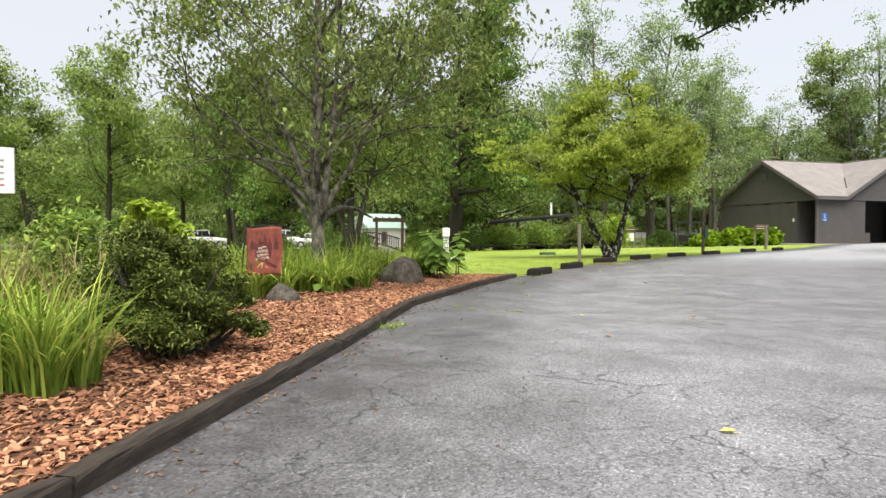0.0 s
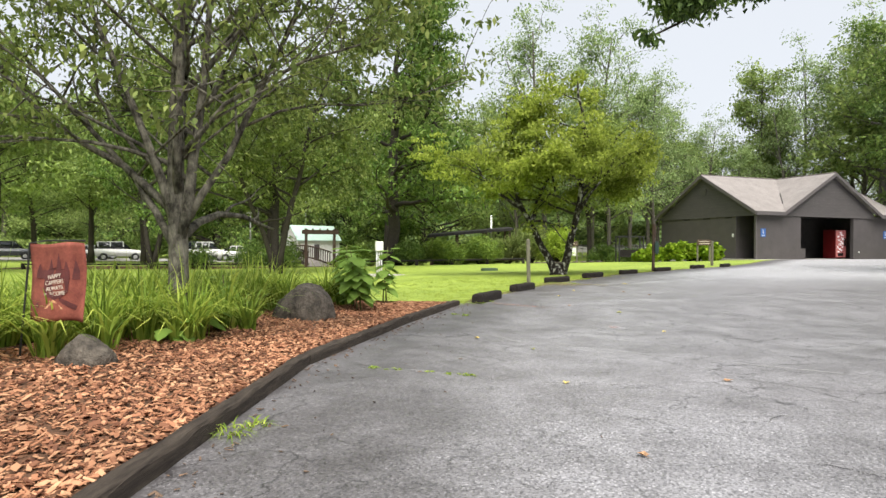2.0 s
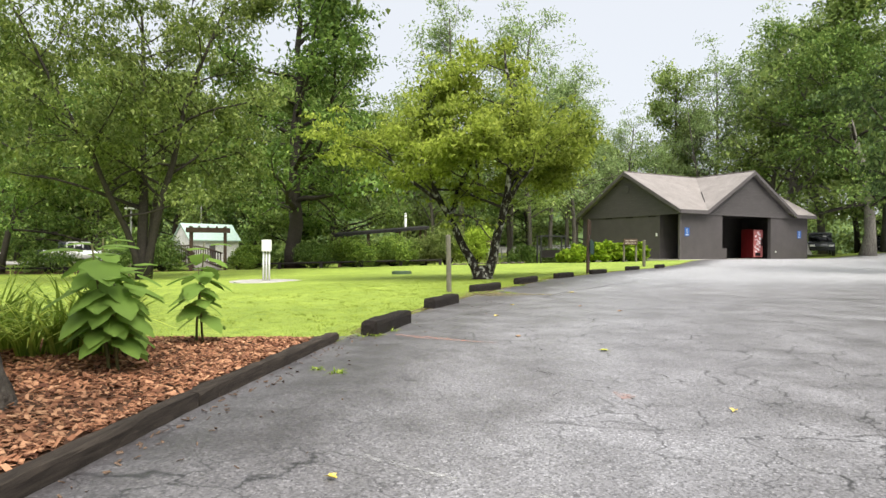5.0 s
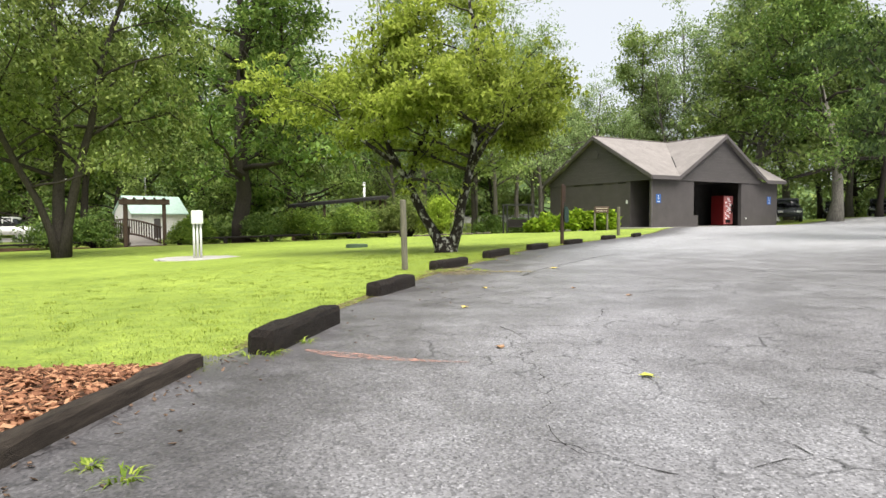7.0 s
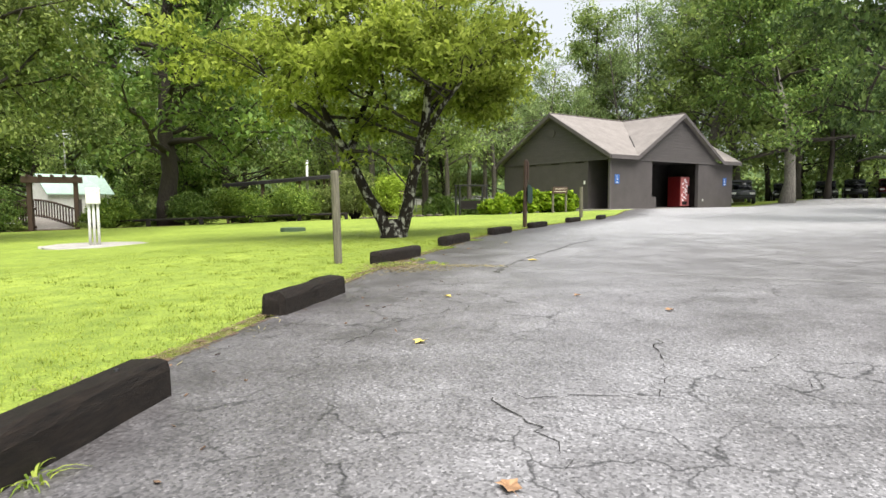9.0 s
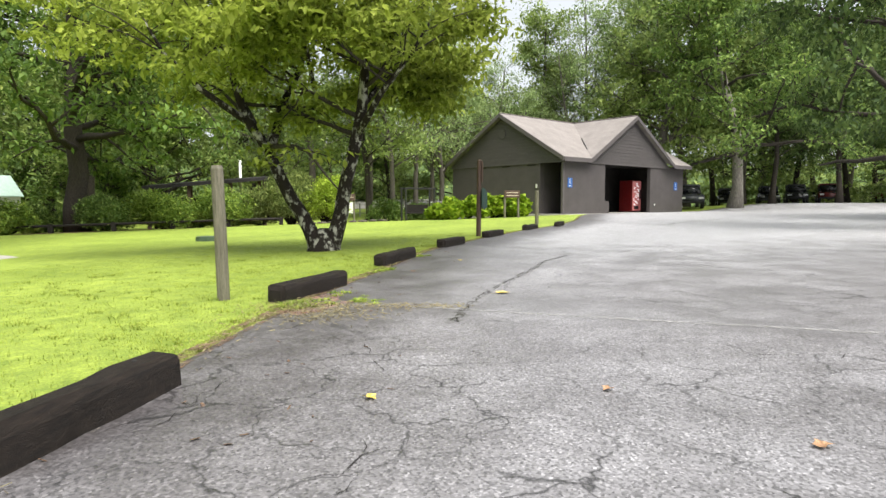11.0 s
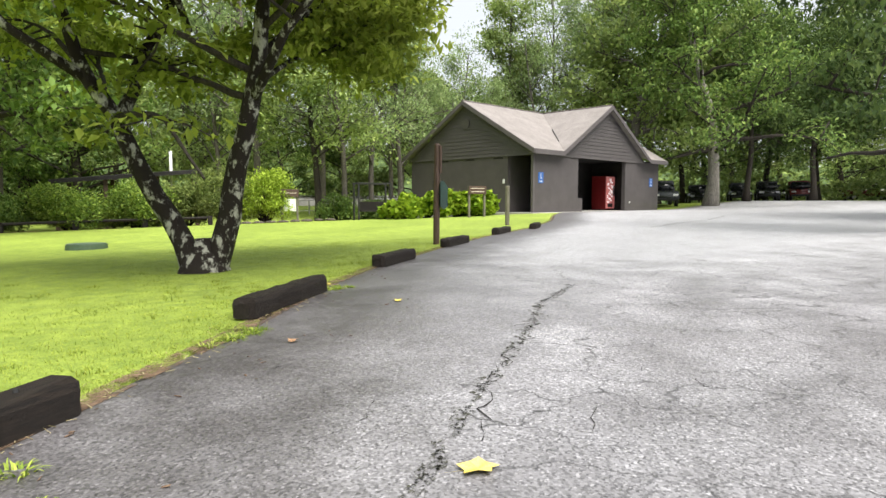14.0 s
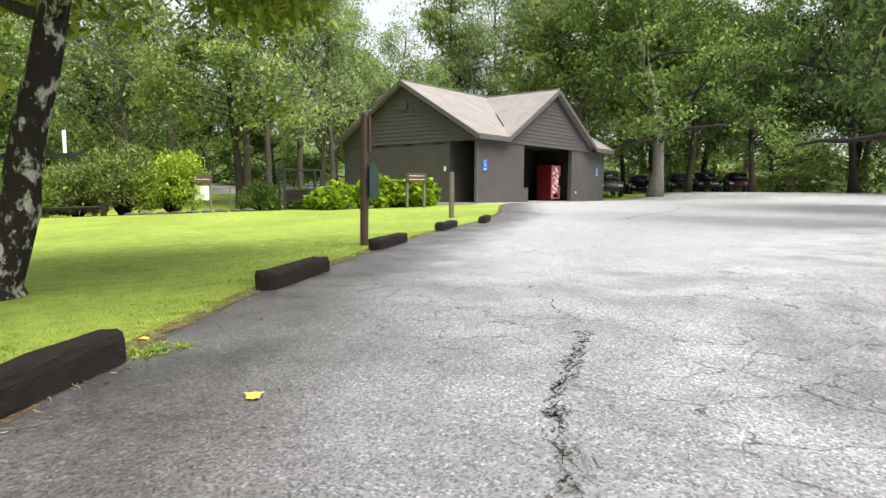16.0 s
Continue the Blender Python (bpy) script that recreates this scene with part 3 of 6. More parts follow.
slab("roof", [(GM, 0.0, APEX + .1), (GR, 0.0, EAVE + .12), (GM, HY, APEX + .1)], M_SHINGLE, 0.12, house)
slab("roof", [(GR, 0, EAVE + .12), (L, 0, EAVE + .12), (L, HY, APEX + .1), (GM, HY, APEX + .1)], M_SHINGLE, 0.12, house)
slab("roof", [(-0.02, HY, APEX + .1), (L, HY, APEX + .1), (L, D, EAVE + .12), (-0.02, D, EAVE + .12)], M_SHINGLE, 0.12, house)
# ridge caps and valley strip
for a, b, r, mt, nm in (((-0.03, HY, APEX + .11), (L, HY, APEX + .11), 0.05, M_RIDGE, "ridge_cap"), ((GM, 0, APEX + .11), (GM, HY, APEX + .11), 0.05, M_RIDGE, "ridge_cap"),
                        ((GL + 1.1, HY * 0.216, EAVE + .12 + 0.216 * (APEX - EAVE) + .03), (GL + 2.6, HY * 0.51, EAVE + .13 + 0.51 * (APEX - EAVE) + .03), 0.03, M_DARK, "valley_debris")):
    v, f = [], []
    tube(v, f, [Vector(a), Vector(a).lerp(Vector(b), 0.5), Vector(b)], [r, r, r], 6)
    link(nm, v, f, mt, house)


def gable(x0, x1, y, z0, z1, m, boards):
    """Lapped siding boards in a triangle, each a part."""
    xa, xb, h = (x0 + x1) / 2, (x1 - x0) / 2, z1 - z0
    for k in range(boards):
        a, b = k / boards, min(0.995, (k + 1) / boards)
        bm = bmesh.new()
        pts = [(xa - xb * (1 - a), z0 + h * a), (xa + xb * (1 - a), z0 + h * a), (xa + xb * (1 - b), z0 + h * b), (xa - xb * (1 - b), z0 + h * b)]
        fr = [bm.verts.new((px, y - (0.024 if q < 2 else 0.0), pz)) for q, (px, pz) in enumerate(pts)]
        bk = [bm.verts.new((px, y + 0.05, pz)) for px, pz in pts]
        bm.faces.new(fr)
        bm.faces.new(list(reversed(bk)))
        for q in range(4):
            bm.faces.new((fr[q], bk[q], bk[(q + 1) % 4], fr[(q + 1) % 4]))
        bmesh.ops.transform(bm, matrix=m, verts=bm.verts)
        bmesh.ops.recalc_face_normals(bm, faces=bm.faces)
        part("siding_board", bm, M_SIDING, house)


gable(GL + 0.1, GR - 0.1, W0 - 0.04, H2 - 0.08, APEX - 0.12, Matrix.Identity(4), 15)
SIDE = Matrix(((0, 1, 0, 0), (-1, 0, 0, 0), (0, 0, 1, 0), (0, 0, 0, 1)))
gable(-D + 0.1, -0.1, W0 - 0.04, H2 - 0.1, APEX - 0.12, SIDE, 15)


def fascia(a, b, h=0.25, t=0.05):
    """A board along the roof's edge from a to b."""
    a, b = Vector(a), Vector(b)
    d = b - a
    q = Vector((d.y, -d.x, 0)).normalized() * t
    bm = bmesh.new()
    vs = [bm.verts.new(p) for p in (a, b, b - Vector((0, 0, h)), a - Vector((0, 0, h)))]
    ws = [bm.verts.new(v.co + q) for v in vs]
    bm.faces.new(vs)
    bm.faces.new(list(reversed(ws)))
    for k in range(4):
        bm.faces.new((vs[k], ws[k], ws[(k + 1) % 4], vs[(k + 1) % 4]))
    bmesh.ops.recalc_face_normals(bm, faces=bm.faces)
    part("fascia", bm, M_TRIM, house)


ZE, ZA = EAVE + 0.10, APEX + 0.09
fascia((-0.02, -0.01, ZE), (GL, -0.01, ZE))
fascia((GL, -0.01, ZE), (GM, -0.01, ZA))
fascia((GM, -0.01, ZA), (GR, -0.01, ZE))
fascia((GR, -0.01, ZE), (L, -0.01, ZE))
fascia((-0.03, D, ZE), (-0.03, HY, ZA))
fascia((-0.03, HY, ZA), (-0.03, 0, ZE))
box_part("soffit", (0.0, GL + 0.2, 0.0, W0 - 0.005, H2 - 0.03, H2), M_TRIM, house, "", 0.003)
for v0 in (2.8, 4.95, 7.1):
    box_part("slot_vent", (W0 - 0.012, W0 + 0.02, v0 - 0.35, v0 + 0.35, 3.0, 3.08), M_DARK, house, "dark slot vent", 0.004)
bm = bmesh.new()
bmesh.ops.create_cone(bm, cap_ends=True, segments=24, radius1=0.3, radius2=0.27, depth=0.07, matrix=pose(W0 - 0.09, HY, 5.15, 0, 90, 0))
part("round_vent", bm, M_SIDING, house, "round louvred gable vent")
box_part("wall_light", (W0 - 0.06, W0, 2.3, 2.42, 1.62, 1.86), M_WHITE, house, "small white wall fixture")
box_part("outlet_cover", (10.75, 10.85, W0 - 0.03, W0, 0.5, 0.62), M_WHITE, house, "white outlet cover", 0.004)
for u0, v0 in ((0.8, W0), (13.7, W0 + 0.12)):
    sg = box_part("access_sign", (u0, u0 + 0.45, v0 - 0.025, v0 - 0.002, 1.62, 2.2), M_SIGNBLUE, house, "blue accessible restroom sign", 0.006)
    bm = bmesh.new()
    bmesh.ops.create_cone(bm, cap_ends=True, segments=16, radius1=0.035, radius2=0.035, depth=0.006, matrix=pose(u0 + 0.2, v0 - 0.029, 2.1, 90, 0, 0))
    part("symbol_head", bm, M_WHITE, sg, "white symbol dot")
    box_part("symbol_body", (u0 + 0.18, u0 + 0.22, v0 - 0.032, v0 - 0.026, 1.92, 2.05), M_WHITE, sg, "white symbol bar", 0.001)
    box_part("symbol_seat", (u0 + 0.18, u0 + 0.3, v0 - 0.032, v0 - 0.026, 1.87, 1.915), M_WHITE, sg, "white symbol bar", 0.001)
    box_part("lettering", (u0 + 0.1, u0 + 0.34, v0 - 0.032, v0 - 0.026, 1.69, 1.74), M_WHITE, sg, "white line of lettering", 0.001)

for lit, watts, tint in ((M_REDGLOW, 0.08, (1.0, 0.3, 0.3, 1)), (M_LITPANEL, 0.3, (1.0, 0.85, 0.85, 1))):
    glow = lit.node_tree.nodes["Principled BSDF"].inputs
    glow["Emission Color"].default_value, glow["Emission Strength"].default_value = tint, watts
HM = house.matrix_world
vend = thing("vending_machine", 0, 0, 0, 0, "tall red drink vending machine in the dark alcove", "vending machine")
vend.matrix_world = HM @ Matrix.Translation((10.0, 1.65, 0.02)) @ Matrix.Diagonal((0.98, 0.98, 1.08, 1))
box_part("cabinet", (0, 1.15, 0, 1.05, 0.06, 2.1), M_RED, vend, "", 0.025)
dr = box_part("front_panel", (0.03, 1.12, -0.06, -0.004, 0.12, 2.06), M_REDGLOW, vend, "glossy red front with a pale wavy pattern", 0.015)
rngv = np.random.default_rng(3)
for k in range(26):
    q0, q1 = rngv.uniform(0.08, 0.7), 0.5 + 1.45 * (k + rngv.random() * 0.8) / 26
    box_part("pattern_patch", (q0, q0 + rngv.uniform(0.1, 0.3), -0.0695 - 0.0002 * k, -0.062, q1 - 0.05, q1 + rngv.uniform(0.0, 0.06)), M_LITPANEL, dr, "", 0.002)
box_part("coin_panel", (0.88, 1.08, -0.075, -0.062, 0.9, 1.5), M_DARK, dr, "black coin panel", 0.004)
box_part("delivery_flap", (0.2, 0.8, -0.072, -0.062, 0.2, 0.42), M_DARK, dr, "black delivery flap", 0.004)
for k in range(5):
    box_part("side_rib", (-0.012, 0.0, 0.1 + k * 0.19, 0.22 + k * 0.19, 0.2, 2.0), M_RED, vend, "", 0.004)


# ---- posts, signs, pedestal ----
def post(x, y, h, r, mat, label, lean=(0, 0)):
    root = thing("wooden_post", x, y, None, 0, label, "post")
    v, f = [], []
    tube(v, f, [Vector((0, 0, -0.1)), Vector((lean[0] * 0.5, lean[1] * 0.5, h * 0.5)), Vector((lean[0], lean[1], h - 0.03)), Vector((lean[0], lean[1], h))], [r, r, r * 0.97, r * 0.78], 12)
    link("shaft", v, f, mat, root)
    return root


post(2.19, 19.95, 1.26, 0.058, M_POST, "round weathered grey-green wooden post on the lawn edge", (-0.03, 0))
tallpost = post(7.81, 29.65, 2.05, 0.065, M_BROWNPOST, "tall brown post with a green box on the lawn edge", (0.02, 0))
bm = bmesh.new()
pr = [(-0.02, 0.78), (0.06, 0.72), (0.13, 0.78), (0.13, 1.18), (0.04, 1.3), (-0.02, 1.24)]
fr = [bm.verts.new((0.07 + px, -0.14, pz)) for px, pz in pr]
bk = [bm.verts.new((0.07 + px, 0.14, pz)) for px, pz in pr]
bm.faces.new(fr), bm.faces.new(list(reversed(bk)))
for k in range(6):
    bm.faces.new((fr[k], bk[k], bk[(k + 1) % 6], fr[(k + 1) % 6]))
bmesh.ops.recalc_face_normals(bm, faces=bm.faces)
part("box", bm, M_GREENBOX, tallpost, "dark green metal box")
box_part("upper_board", (0.06, 0.1, -0.08, 0.08, 1.45, 2.0), M_BROWNPOST, tallpost, "narrow brown board", 0.006)
post(12.35, 36.35, 1.3, 0.075, M_POST, "short weathered wooden post near the restroom building")


def two_post_sign(x, y, rz, w, z0, z1, mat, name, label, bars, panel=None):
    root = thing(name, x, y, None, rz, label, "sign")
    for s in (-w / 2 + 0.06, w / 2 - 0.06):
        box_part("post", (s - 0.045, s + 0.045, -0.045, 0.045, -0.1, z1 - 0.02), M_POST, root, "", 0.008)
    b = box_part("board", (-w / 2, w / 2, -0.09, -0.047, z0, z1), mat, root, "brown routed sign board", 0.012)
    for k in range(bars):
        zz = z1 - (k + 0.75) * (z1 - z0) / (bars + 0.5)
        box_part("lettering", (-w * 0.38, w * 0.38, -0.097, -0.091, zz - 0.012, zz + 0.012), M_CREAM, b, "pale line of lettering", 0.002)
    if panel:
        box_part("notice_panel", (-w / 2 + 0.14, w / 2 - 0.14, -0.08, -0.047, *panel), M_WHITE, root, "white notice panel", 0.006)
    return root


two_post_sign(14.2, 44.0, 12, 0.95, 1.05, 1.42, M_BROWNPOST, "brown_sign", "brown routed wooden sign on two posts beside shrubs", 2)
two_post_sign(6.2, 48.6, 5, 0.85, 1.25, 1.62, M_BROWNPOST, "notice_sign", "small wooden notice sign with a white panel by the shrubs", 1, (0.55, 1.15))
ws = thing("notice_board", -4.35, 5.3, None, 32, "white notice board on a brown post in the planting", "sign")
box_part("post", (-0.16, -0.06, 0.0, 0.1, -0.1, 1.55), M_BROWNPOST, ws)
wb = box_part("board", (-0.7, 0.12, -0.04, -0.002, 1.38, 1.9), M_WHITE, ws, "white printed board with a dark rim", 0.008)
for k in range(5):
    box_part("lettering", (-0.62, 0.02, -0.047, -0.042, 1.47 + k * 0.07, 1.485 + k * 0.07), M_REDINK if k == 0 else M_GREYINK, wb, "line of small print", 0.001)

ped = thing("utility_pedestal", -4.06, 28.7, -0.27, 20, "white meter box on white conduits in a concrete pad", "utility box")
box_part("meter_box", (-0.17, 0.17, -0.13, 0.13, 1.06, 1.48), M_WHITE, ped, "white metal meter box", 0.03)
for s in (-0.1, 0.0, 0.1):
    v, f = [], []
    tube(v, f, [Vector((s, 0, 0)), Vector((s, 0, 0.6)), Vector((s, 0, 1.1))], [0.036] * 3, 10)
    link("conduit", v, f, M_WHITE, ped, smooth=True)
pad = thing("concrete_pad", -4.0, 28.65, -0.335, 0, "rough pale round concrete pad in the lawn", "pad")
bm = bmesh.new()
bmesh.ops.create_cone(bm, cap_ends=True, segments=28, radius1=1.3, radius2=1.25, depth=0.14)
rp = np.random.default_rng(4)
for v in bm.verts:
    v.co.x *= 1 + rp.normal(0, 0.05)
    v.co.y *= 1 + rp.normal(0, 0.05)
part("pad_top", bm, M_CONCRETE, pad)
vb = thing("valve_box", 0.6, 33.6, None, 5, "low round green utility lid in the lawn", "utility lid")
bm = bmesh.new()
bmesh.ops.create_cone(bm, cap_ends=True, segments=28, radius1=0.45, radius2=0.43, depth=0.26)
bmesh.ops.bevel(bm, geom=[e for e in bm.edges if e.calc_length() < 0.2], offset=0.02, segments=2, affect="EDGES")
part("body", bm, M_GREENLID, vb)

# ---- garden flag ----
flag = thing("garden_flag", -1.9, 6.58, 0.08, -14, "orange and brown campfire garden flag on a thin metal stand", "flag")
v, f = [], []
tube(v, f, [Vector((-0.3, -0.02, -0.1)), Vector((-0.25, 0, 0.5)), Vector((-0.2, 0, 0.93)), Vector((0.0, 0, 0.95)), Vector((0.39, 0, 0.95))], [0.008] * 5, 6)
link("stand", v, f, M_IRON, flag, "thin black metal stand")
nx, nz = 14, 18
FW, FH = 0.58, 0.6


def ripple(u, w):
    return 0.018 * math.sin(u * 7 + w * 2.2) * (0.3 + w) + 0.012 * math.sin(w * 5)


verts = [(-0.2 + FW * i / nx, ripple(i / nx, j / nz), 0.93 - FH * j / nz - 0.01 * math.sin(i / nx * 6)) for j in range(nz + 1) for i in range(nx + 1)]
faces = [(j * (nx + 1) + i, j * (nx + 1) + i + 1, (j + 1) * (nx + 1) + i + 1, (j + 1) * (nx + 1) + i) for j in range(nz) for i in range(nx)]
cloth = link("cloth", verts, faces, M_FLAG, flag, "orange-brown printed cloth", True)
sol = cloth.modifiers.new("thick", "SOLIDIFY")
sol.thickness = 0.003


def flag_print(name, pts, mat, off=0.006):
    """A flat shape laid on the cloth, from points across and down it (0 to 1)."""
    bm = bmesh.new()
    vs = [bm.verts.new((-0.2 + FW * a, ripple(a, b) - off, 0.93 - FH * b)) for a, b in pts]
    bm.faces.new(vs)
    part(name, bm, mat, cloth)


for cx, h in ((0.16, 0.2), (0.26, 0.12), (0.4, 0.26), (0.55, 0.34), (0.68, 0.24), (0.84, 0.26)):
    flag_print("flame", [(cx - 0.07, 0.46), (cx - 0.05, 0.36), (cx, 0.46 - h), (cx + 0.06, 0.36), (cx + 0.06, 0.46)], M_FLAMEDARK)
for pts in ([(0.12, 0.79), (0.5, 0.66), (0.54, 0.71), (0.16, 0.85)], [(0.88, 0.79), (0.5, 0.66), (0.46, 0.71), (0.84, 0.85)]):
    flag_print("log", pts, M_FLAMEDARK)
flag_print("dark_patch", [(0.28, 0.4), (0.34, 0.34), (0.5, 0.31), (0.68, 0.34), (0.74, 0.42), (0.72, 0.62), (0.6, 0.7), (0.4, 0.7), (0.28, 0.6)], M_FLAMEDARK, 0.009)
flag_print("ember", [(0.36, 0.84), (0.5, 0.72), (0.66, 0.84)], M_FLAME)
for k, word in enumerate(("HAPPY", "CAMPERS", "ALWAYS", "WELCOME")):
    cu = bpy.data.curves.new("lettering", "FONT")
    cu.body, cu.size, cu.align_x, cu.extrude = word, 0.046, "CENTER", 0.0008
    tmp = bpy.data.objects.new("lettering", cu)
    scene.collection.objects.link(tmp)
    dg = bpy.context.evaluated_depsgraph_get()
    me = bpy.data.meshes.new_from_object(tmp.evaluated_get(dg))
    bpy.data.objects.remove(tmp)
    me.materials.append(M_CREAM)
    tx = new("lettering", me)
    tx.parent = cloth
    tx.matrix_local = pose(0.1, ripple(0.5, 0.5) - 0.016, 0.93 - FH * (0.45 + 0.075 * k), 90, -8, 0)


# ---- stones ----
def stone(x, y, z, sx, sy, sz, seed, mat, label, name="boulder", sub=4):
    rng = np.random.default_rng(seed)
    bm = bmesh.new()
    bmesh.ops.create_icosphere(bm, subdivisions=sub, radius=1.0)
    o = Vector(rng.uniform(0, 50, 3))
    cuts = [(Vector(rng.normal(0, 1, 3)).normalized(), rng.uniform(0.62, 0.9)) for _ in range(9)]
    for v in bm.verts:
        p = v.co.normalized()
        r = 1 + 0.16 * noise.noise(p * 1.4 + o) + 0.07 * noise.noise(p * 4 + o) + 0.03 * noise.noise(p * 11 + o)
        for n, d in cuts:
            k = p.dot(n) * r
            if k > d:
                r *= 1 - 0.75 * (k - d) / k
        v.co = Vector((p.x * sx, p.y * sy, max(p.z, -0.4) * sz)) * r
    ob = part(name, bm, mat, None, "", True)
    ob.matrix_world = pose(x, y, z, 0, 0, float(rng.uniform(0, 360)) if sx == sy else 0)
    return tagged(ob, label, "stone")


stone(-0.92, 9.75, 0.11, 0.4, 0.34, 0.43, 5, M_ROCK, "big dark lichen-flecked boulder in the mulch bed")
stone(-1.55, 6.55, 0.09, 0.25, 0.21, 0.25, 8, M_ROCK, "small grey stone beneath the garden flag", "stone", 3)
for k in range(9):
    stone(3.6 + k * 0.55, 46.75 + 0.12 * k + 0.15 * math.sin(k * 2.1), ground_z(3.6 + k * 0.55, 46.8) + 0.02, 0.3, 0.22, 0.09, 20 + k, M_ROCK, "low brown-grey edging stone along the shrub bed", "edging_stone", 2)


# ---- planting ----
def blades(name, spots, count, height, width, mat, seed, label, lean=0.5, kind="stuff"):
    """Arching grass blades in tufts round the spots, as one mesh."""
    rng = np.random.default_rng(seed)
    verts, faces = [], []
    for sx, sy, sz, sc in spots:
        for _ in range(count):
            a, h = rng.random() * 2 * math.pi, height * sc * rng.uniform(0.55, 1.1)
            r0 = rng.random() ** 0.5 * 0.11 * sc
            ox, oy = sx + math.cos(a) * r0, sy + math.sin(a) * r0
            b = a + rng.normal(0, 0.6)
            out = h * lean * rng.uniform(0.25, 1.25)
            wx, wy = -math.sin(b) * width * 0.5, math.cos(b) * width * 0.5
            n0 = len(verts)
            for k in range(5):
                f = k / 4
                d = out * f ** 1.8
                z = h * (f - 0.32 * f ** 3 * (out / h) * 1.6)
                w = (1 - f) ** 0.6 if k < 4 else 0.05
                px, py = ox + math.cos(b) * d, oy + math.sin(b) * d
                verts.append((px - wx * w, py - wy * w, sz + z))
                verts.append((px + wx * w, py + wy * w, sz + z))
            for k in range(4):
                faces.append((n0 + 2 * k, n0 + 2 * k + 1, n0 + 2 * k + 3, n0 + 2 * k + 2))
    return tagged(link(name, verts, faces, mat, smooth=True), label, "plants", kind=kind)


def shrub(x, y, r, h, seed, count, leaf, mat, label, name="shrub", twig_mat=None, hang=0.1, squash=0.8, z=None, group="", wide=0.5, spiky=0.35, lobe=(0.3, 0.55), count_lobes=13, lift=0.04):
    """A bush: stems from the root and leaves in uneven lobes."""
    rng = np.random.default_rng(seed)
    root = thing(name, x, y, z, 0, label, "shrub", group)
    lobes = []
    for k in range(count_lobes):
        a = k * 2.4 + rng.random()
        q = rng.random() ** 0.5
        top = Vector((math.cos(a) * r * q * 0.8, math.sin(a) * r * q * 0.8, h * rng.uniform(0.45, 0.9) * (1 - 0.35 * q)))
        p, rd = limb(rng, Vector((math.cos(a) * 0.08, math.sin(a) * 0.08, -0.05)), top + Vector((0, 0, 0.05)), top.length, 0.025 * h, 0.006, 5, 0.12, 0.0)
        v, f = [], []
        tube(v, f, p, rd, 5)
        link("stem", v, f, twig_mat or M_DARKBARK, root, smooth=True)
        lobes.append((top, r * rng.uniform(*lobe)))
        lobes.append((Vector((top.x * 1.15, top.y * 1.15, top.z * 0.55)), r * rng.uniform(*lobe)))
    pick = rng.integers(0, len(lobes), count)
    cen = np.array([tuple(p) for p, _ in lobes])[pick]
    rad = np.array([s for _, s in lobes])[pick][:, None]
    o = rng.normal(0, 1, (count, 3))
    o /= np.linalg.norm(o, axis=1)[:, None]
    c = cen + o * rad * (1 - spiky * rng.random((count, 1)) ** 0.7) * np.array([1, 1, squash])
    c = c[c[:, 2] > lift]
    leaves("foliage", c, leaf, mat, root, rng, hang=hang, wide=wide)
    return root


def mulch_z(x, y):
    s = edge_x(y) - x
    return ground_z(x, y) + 0.07 + 0.02 * ease(s, 0.3, 1.6) * (1 - ease(y, 11.2, 12.7)) - 0.07 * ease(y, 12.2, 12.9) + 0.015 * noise.noise(Vector((x * 1.7, y * 1.7, 0)))


msx = [-7, -5.5, -4.5, -3.6, -2.9, -2.3, -1.8, -1.4, -1.1, -0.8, -0.6, -0.4, -0.24, -0.1]
myy = [-9 + 0.35 * k for k in range(63)]
mv = [(edge_x(y) + s, y, mulch_z(edge_x(y) + s, y) - (0.12 if k == 0 else 0)) for y in myy for k, s in enumerate(msx)]
mw = len(msx)
mf = [(j * mw + k, j * mw + k + 1, (j + 1) * mw + k + 1, (j + 1) * mw + k) for j in range(len(myy) - 1) for k in range(mw - 1)]
tagged(link("mulch_bed", mv, mf, M_MULCH, smooth=True), "brown mulch bed behind the timber kerb", "mulch bed", kind="structure")


def chips(name, spots, size, mat, seed, label, slim=1.0):
    """Wood chips: thin bent slivers at the spots (x, y, z), as one mesh."""
    rng = np.random.default_rng(seed)
    n = len(spots)
    p = np.array(spots)
    a = rng.random(n) * 2 * math.pi
    ln, wd, th = size * rng.uniform(0.35, 1.5, n), size * slim * rng.uniform(0.25, 0.8, n), size * slim * rng.uniform(0.05, 0.13, n)
    ti, ro = rng.normal(0, 0.3, n), rng.normal(0, 0.4, n)
    u = np.stack([np.cos(a) * np.cos(ti), np.sin(a) * np.cos(ti), np.sin(ti)], 1)
    w = np.stack([-np.sin(a), np.cos(a), ro], 1)
    w /= np.linalg.norm(w, axis=1)[:, None]
    k = np.cross(u, w)
    u, w, k = u * ln[:, None] / 2, w * wd[:, None] / 2, k * th[:, None]
    e = rng.uniform(0.35, 1.1, (4, n, 1))
    corner = [p - u - w * e[0], p + u - w * e[1], p + u * 0.9 + w * e[2], p - u + w * e[3], p - u * 0.8 - w * 0.5 + k, p + u * 0.85 - w * 0.8 + k, p + u * 0.8 + w * 0.8 + k, p - u * 0.9 + w * 0.7 + k]
    v = np.stack(corner, 1).reshape(-1, 3)
    b = (np.arange(n) * 8)[:, None]
    f = np.concatenate([b + np.array([q]) for q in ((4, 5, 6, 7), (0, 1, 5, 4), (1, 2, 6, 5), (2, 3, 7, 6), (3, 0, 4, 7))], 0)
    return tagged(link(name, v.tolist(), f.tolist(), mat), label, "wood chips", kind="stuff")


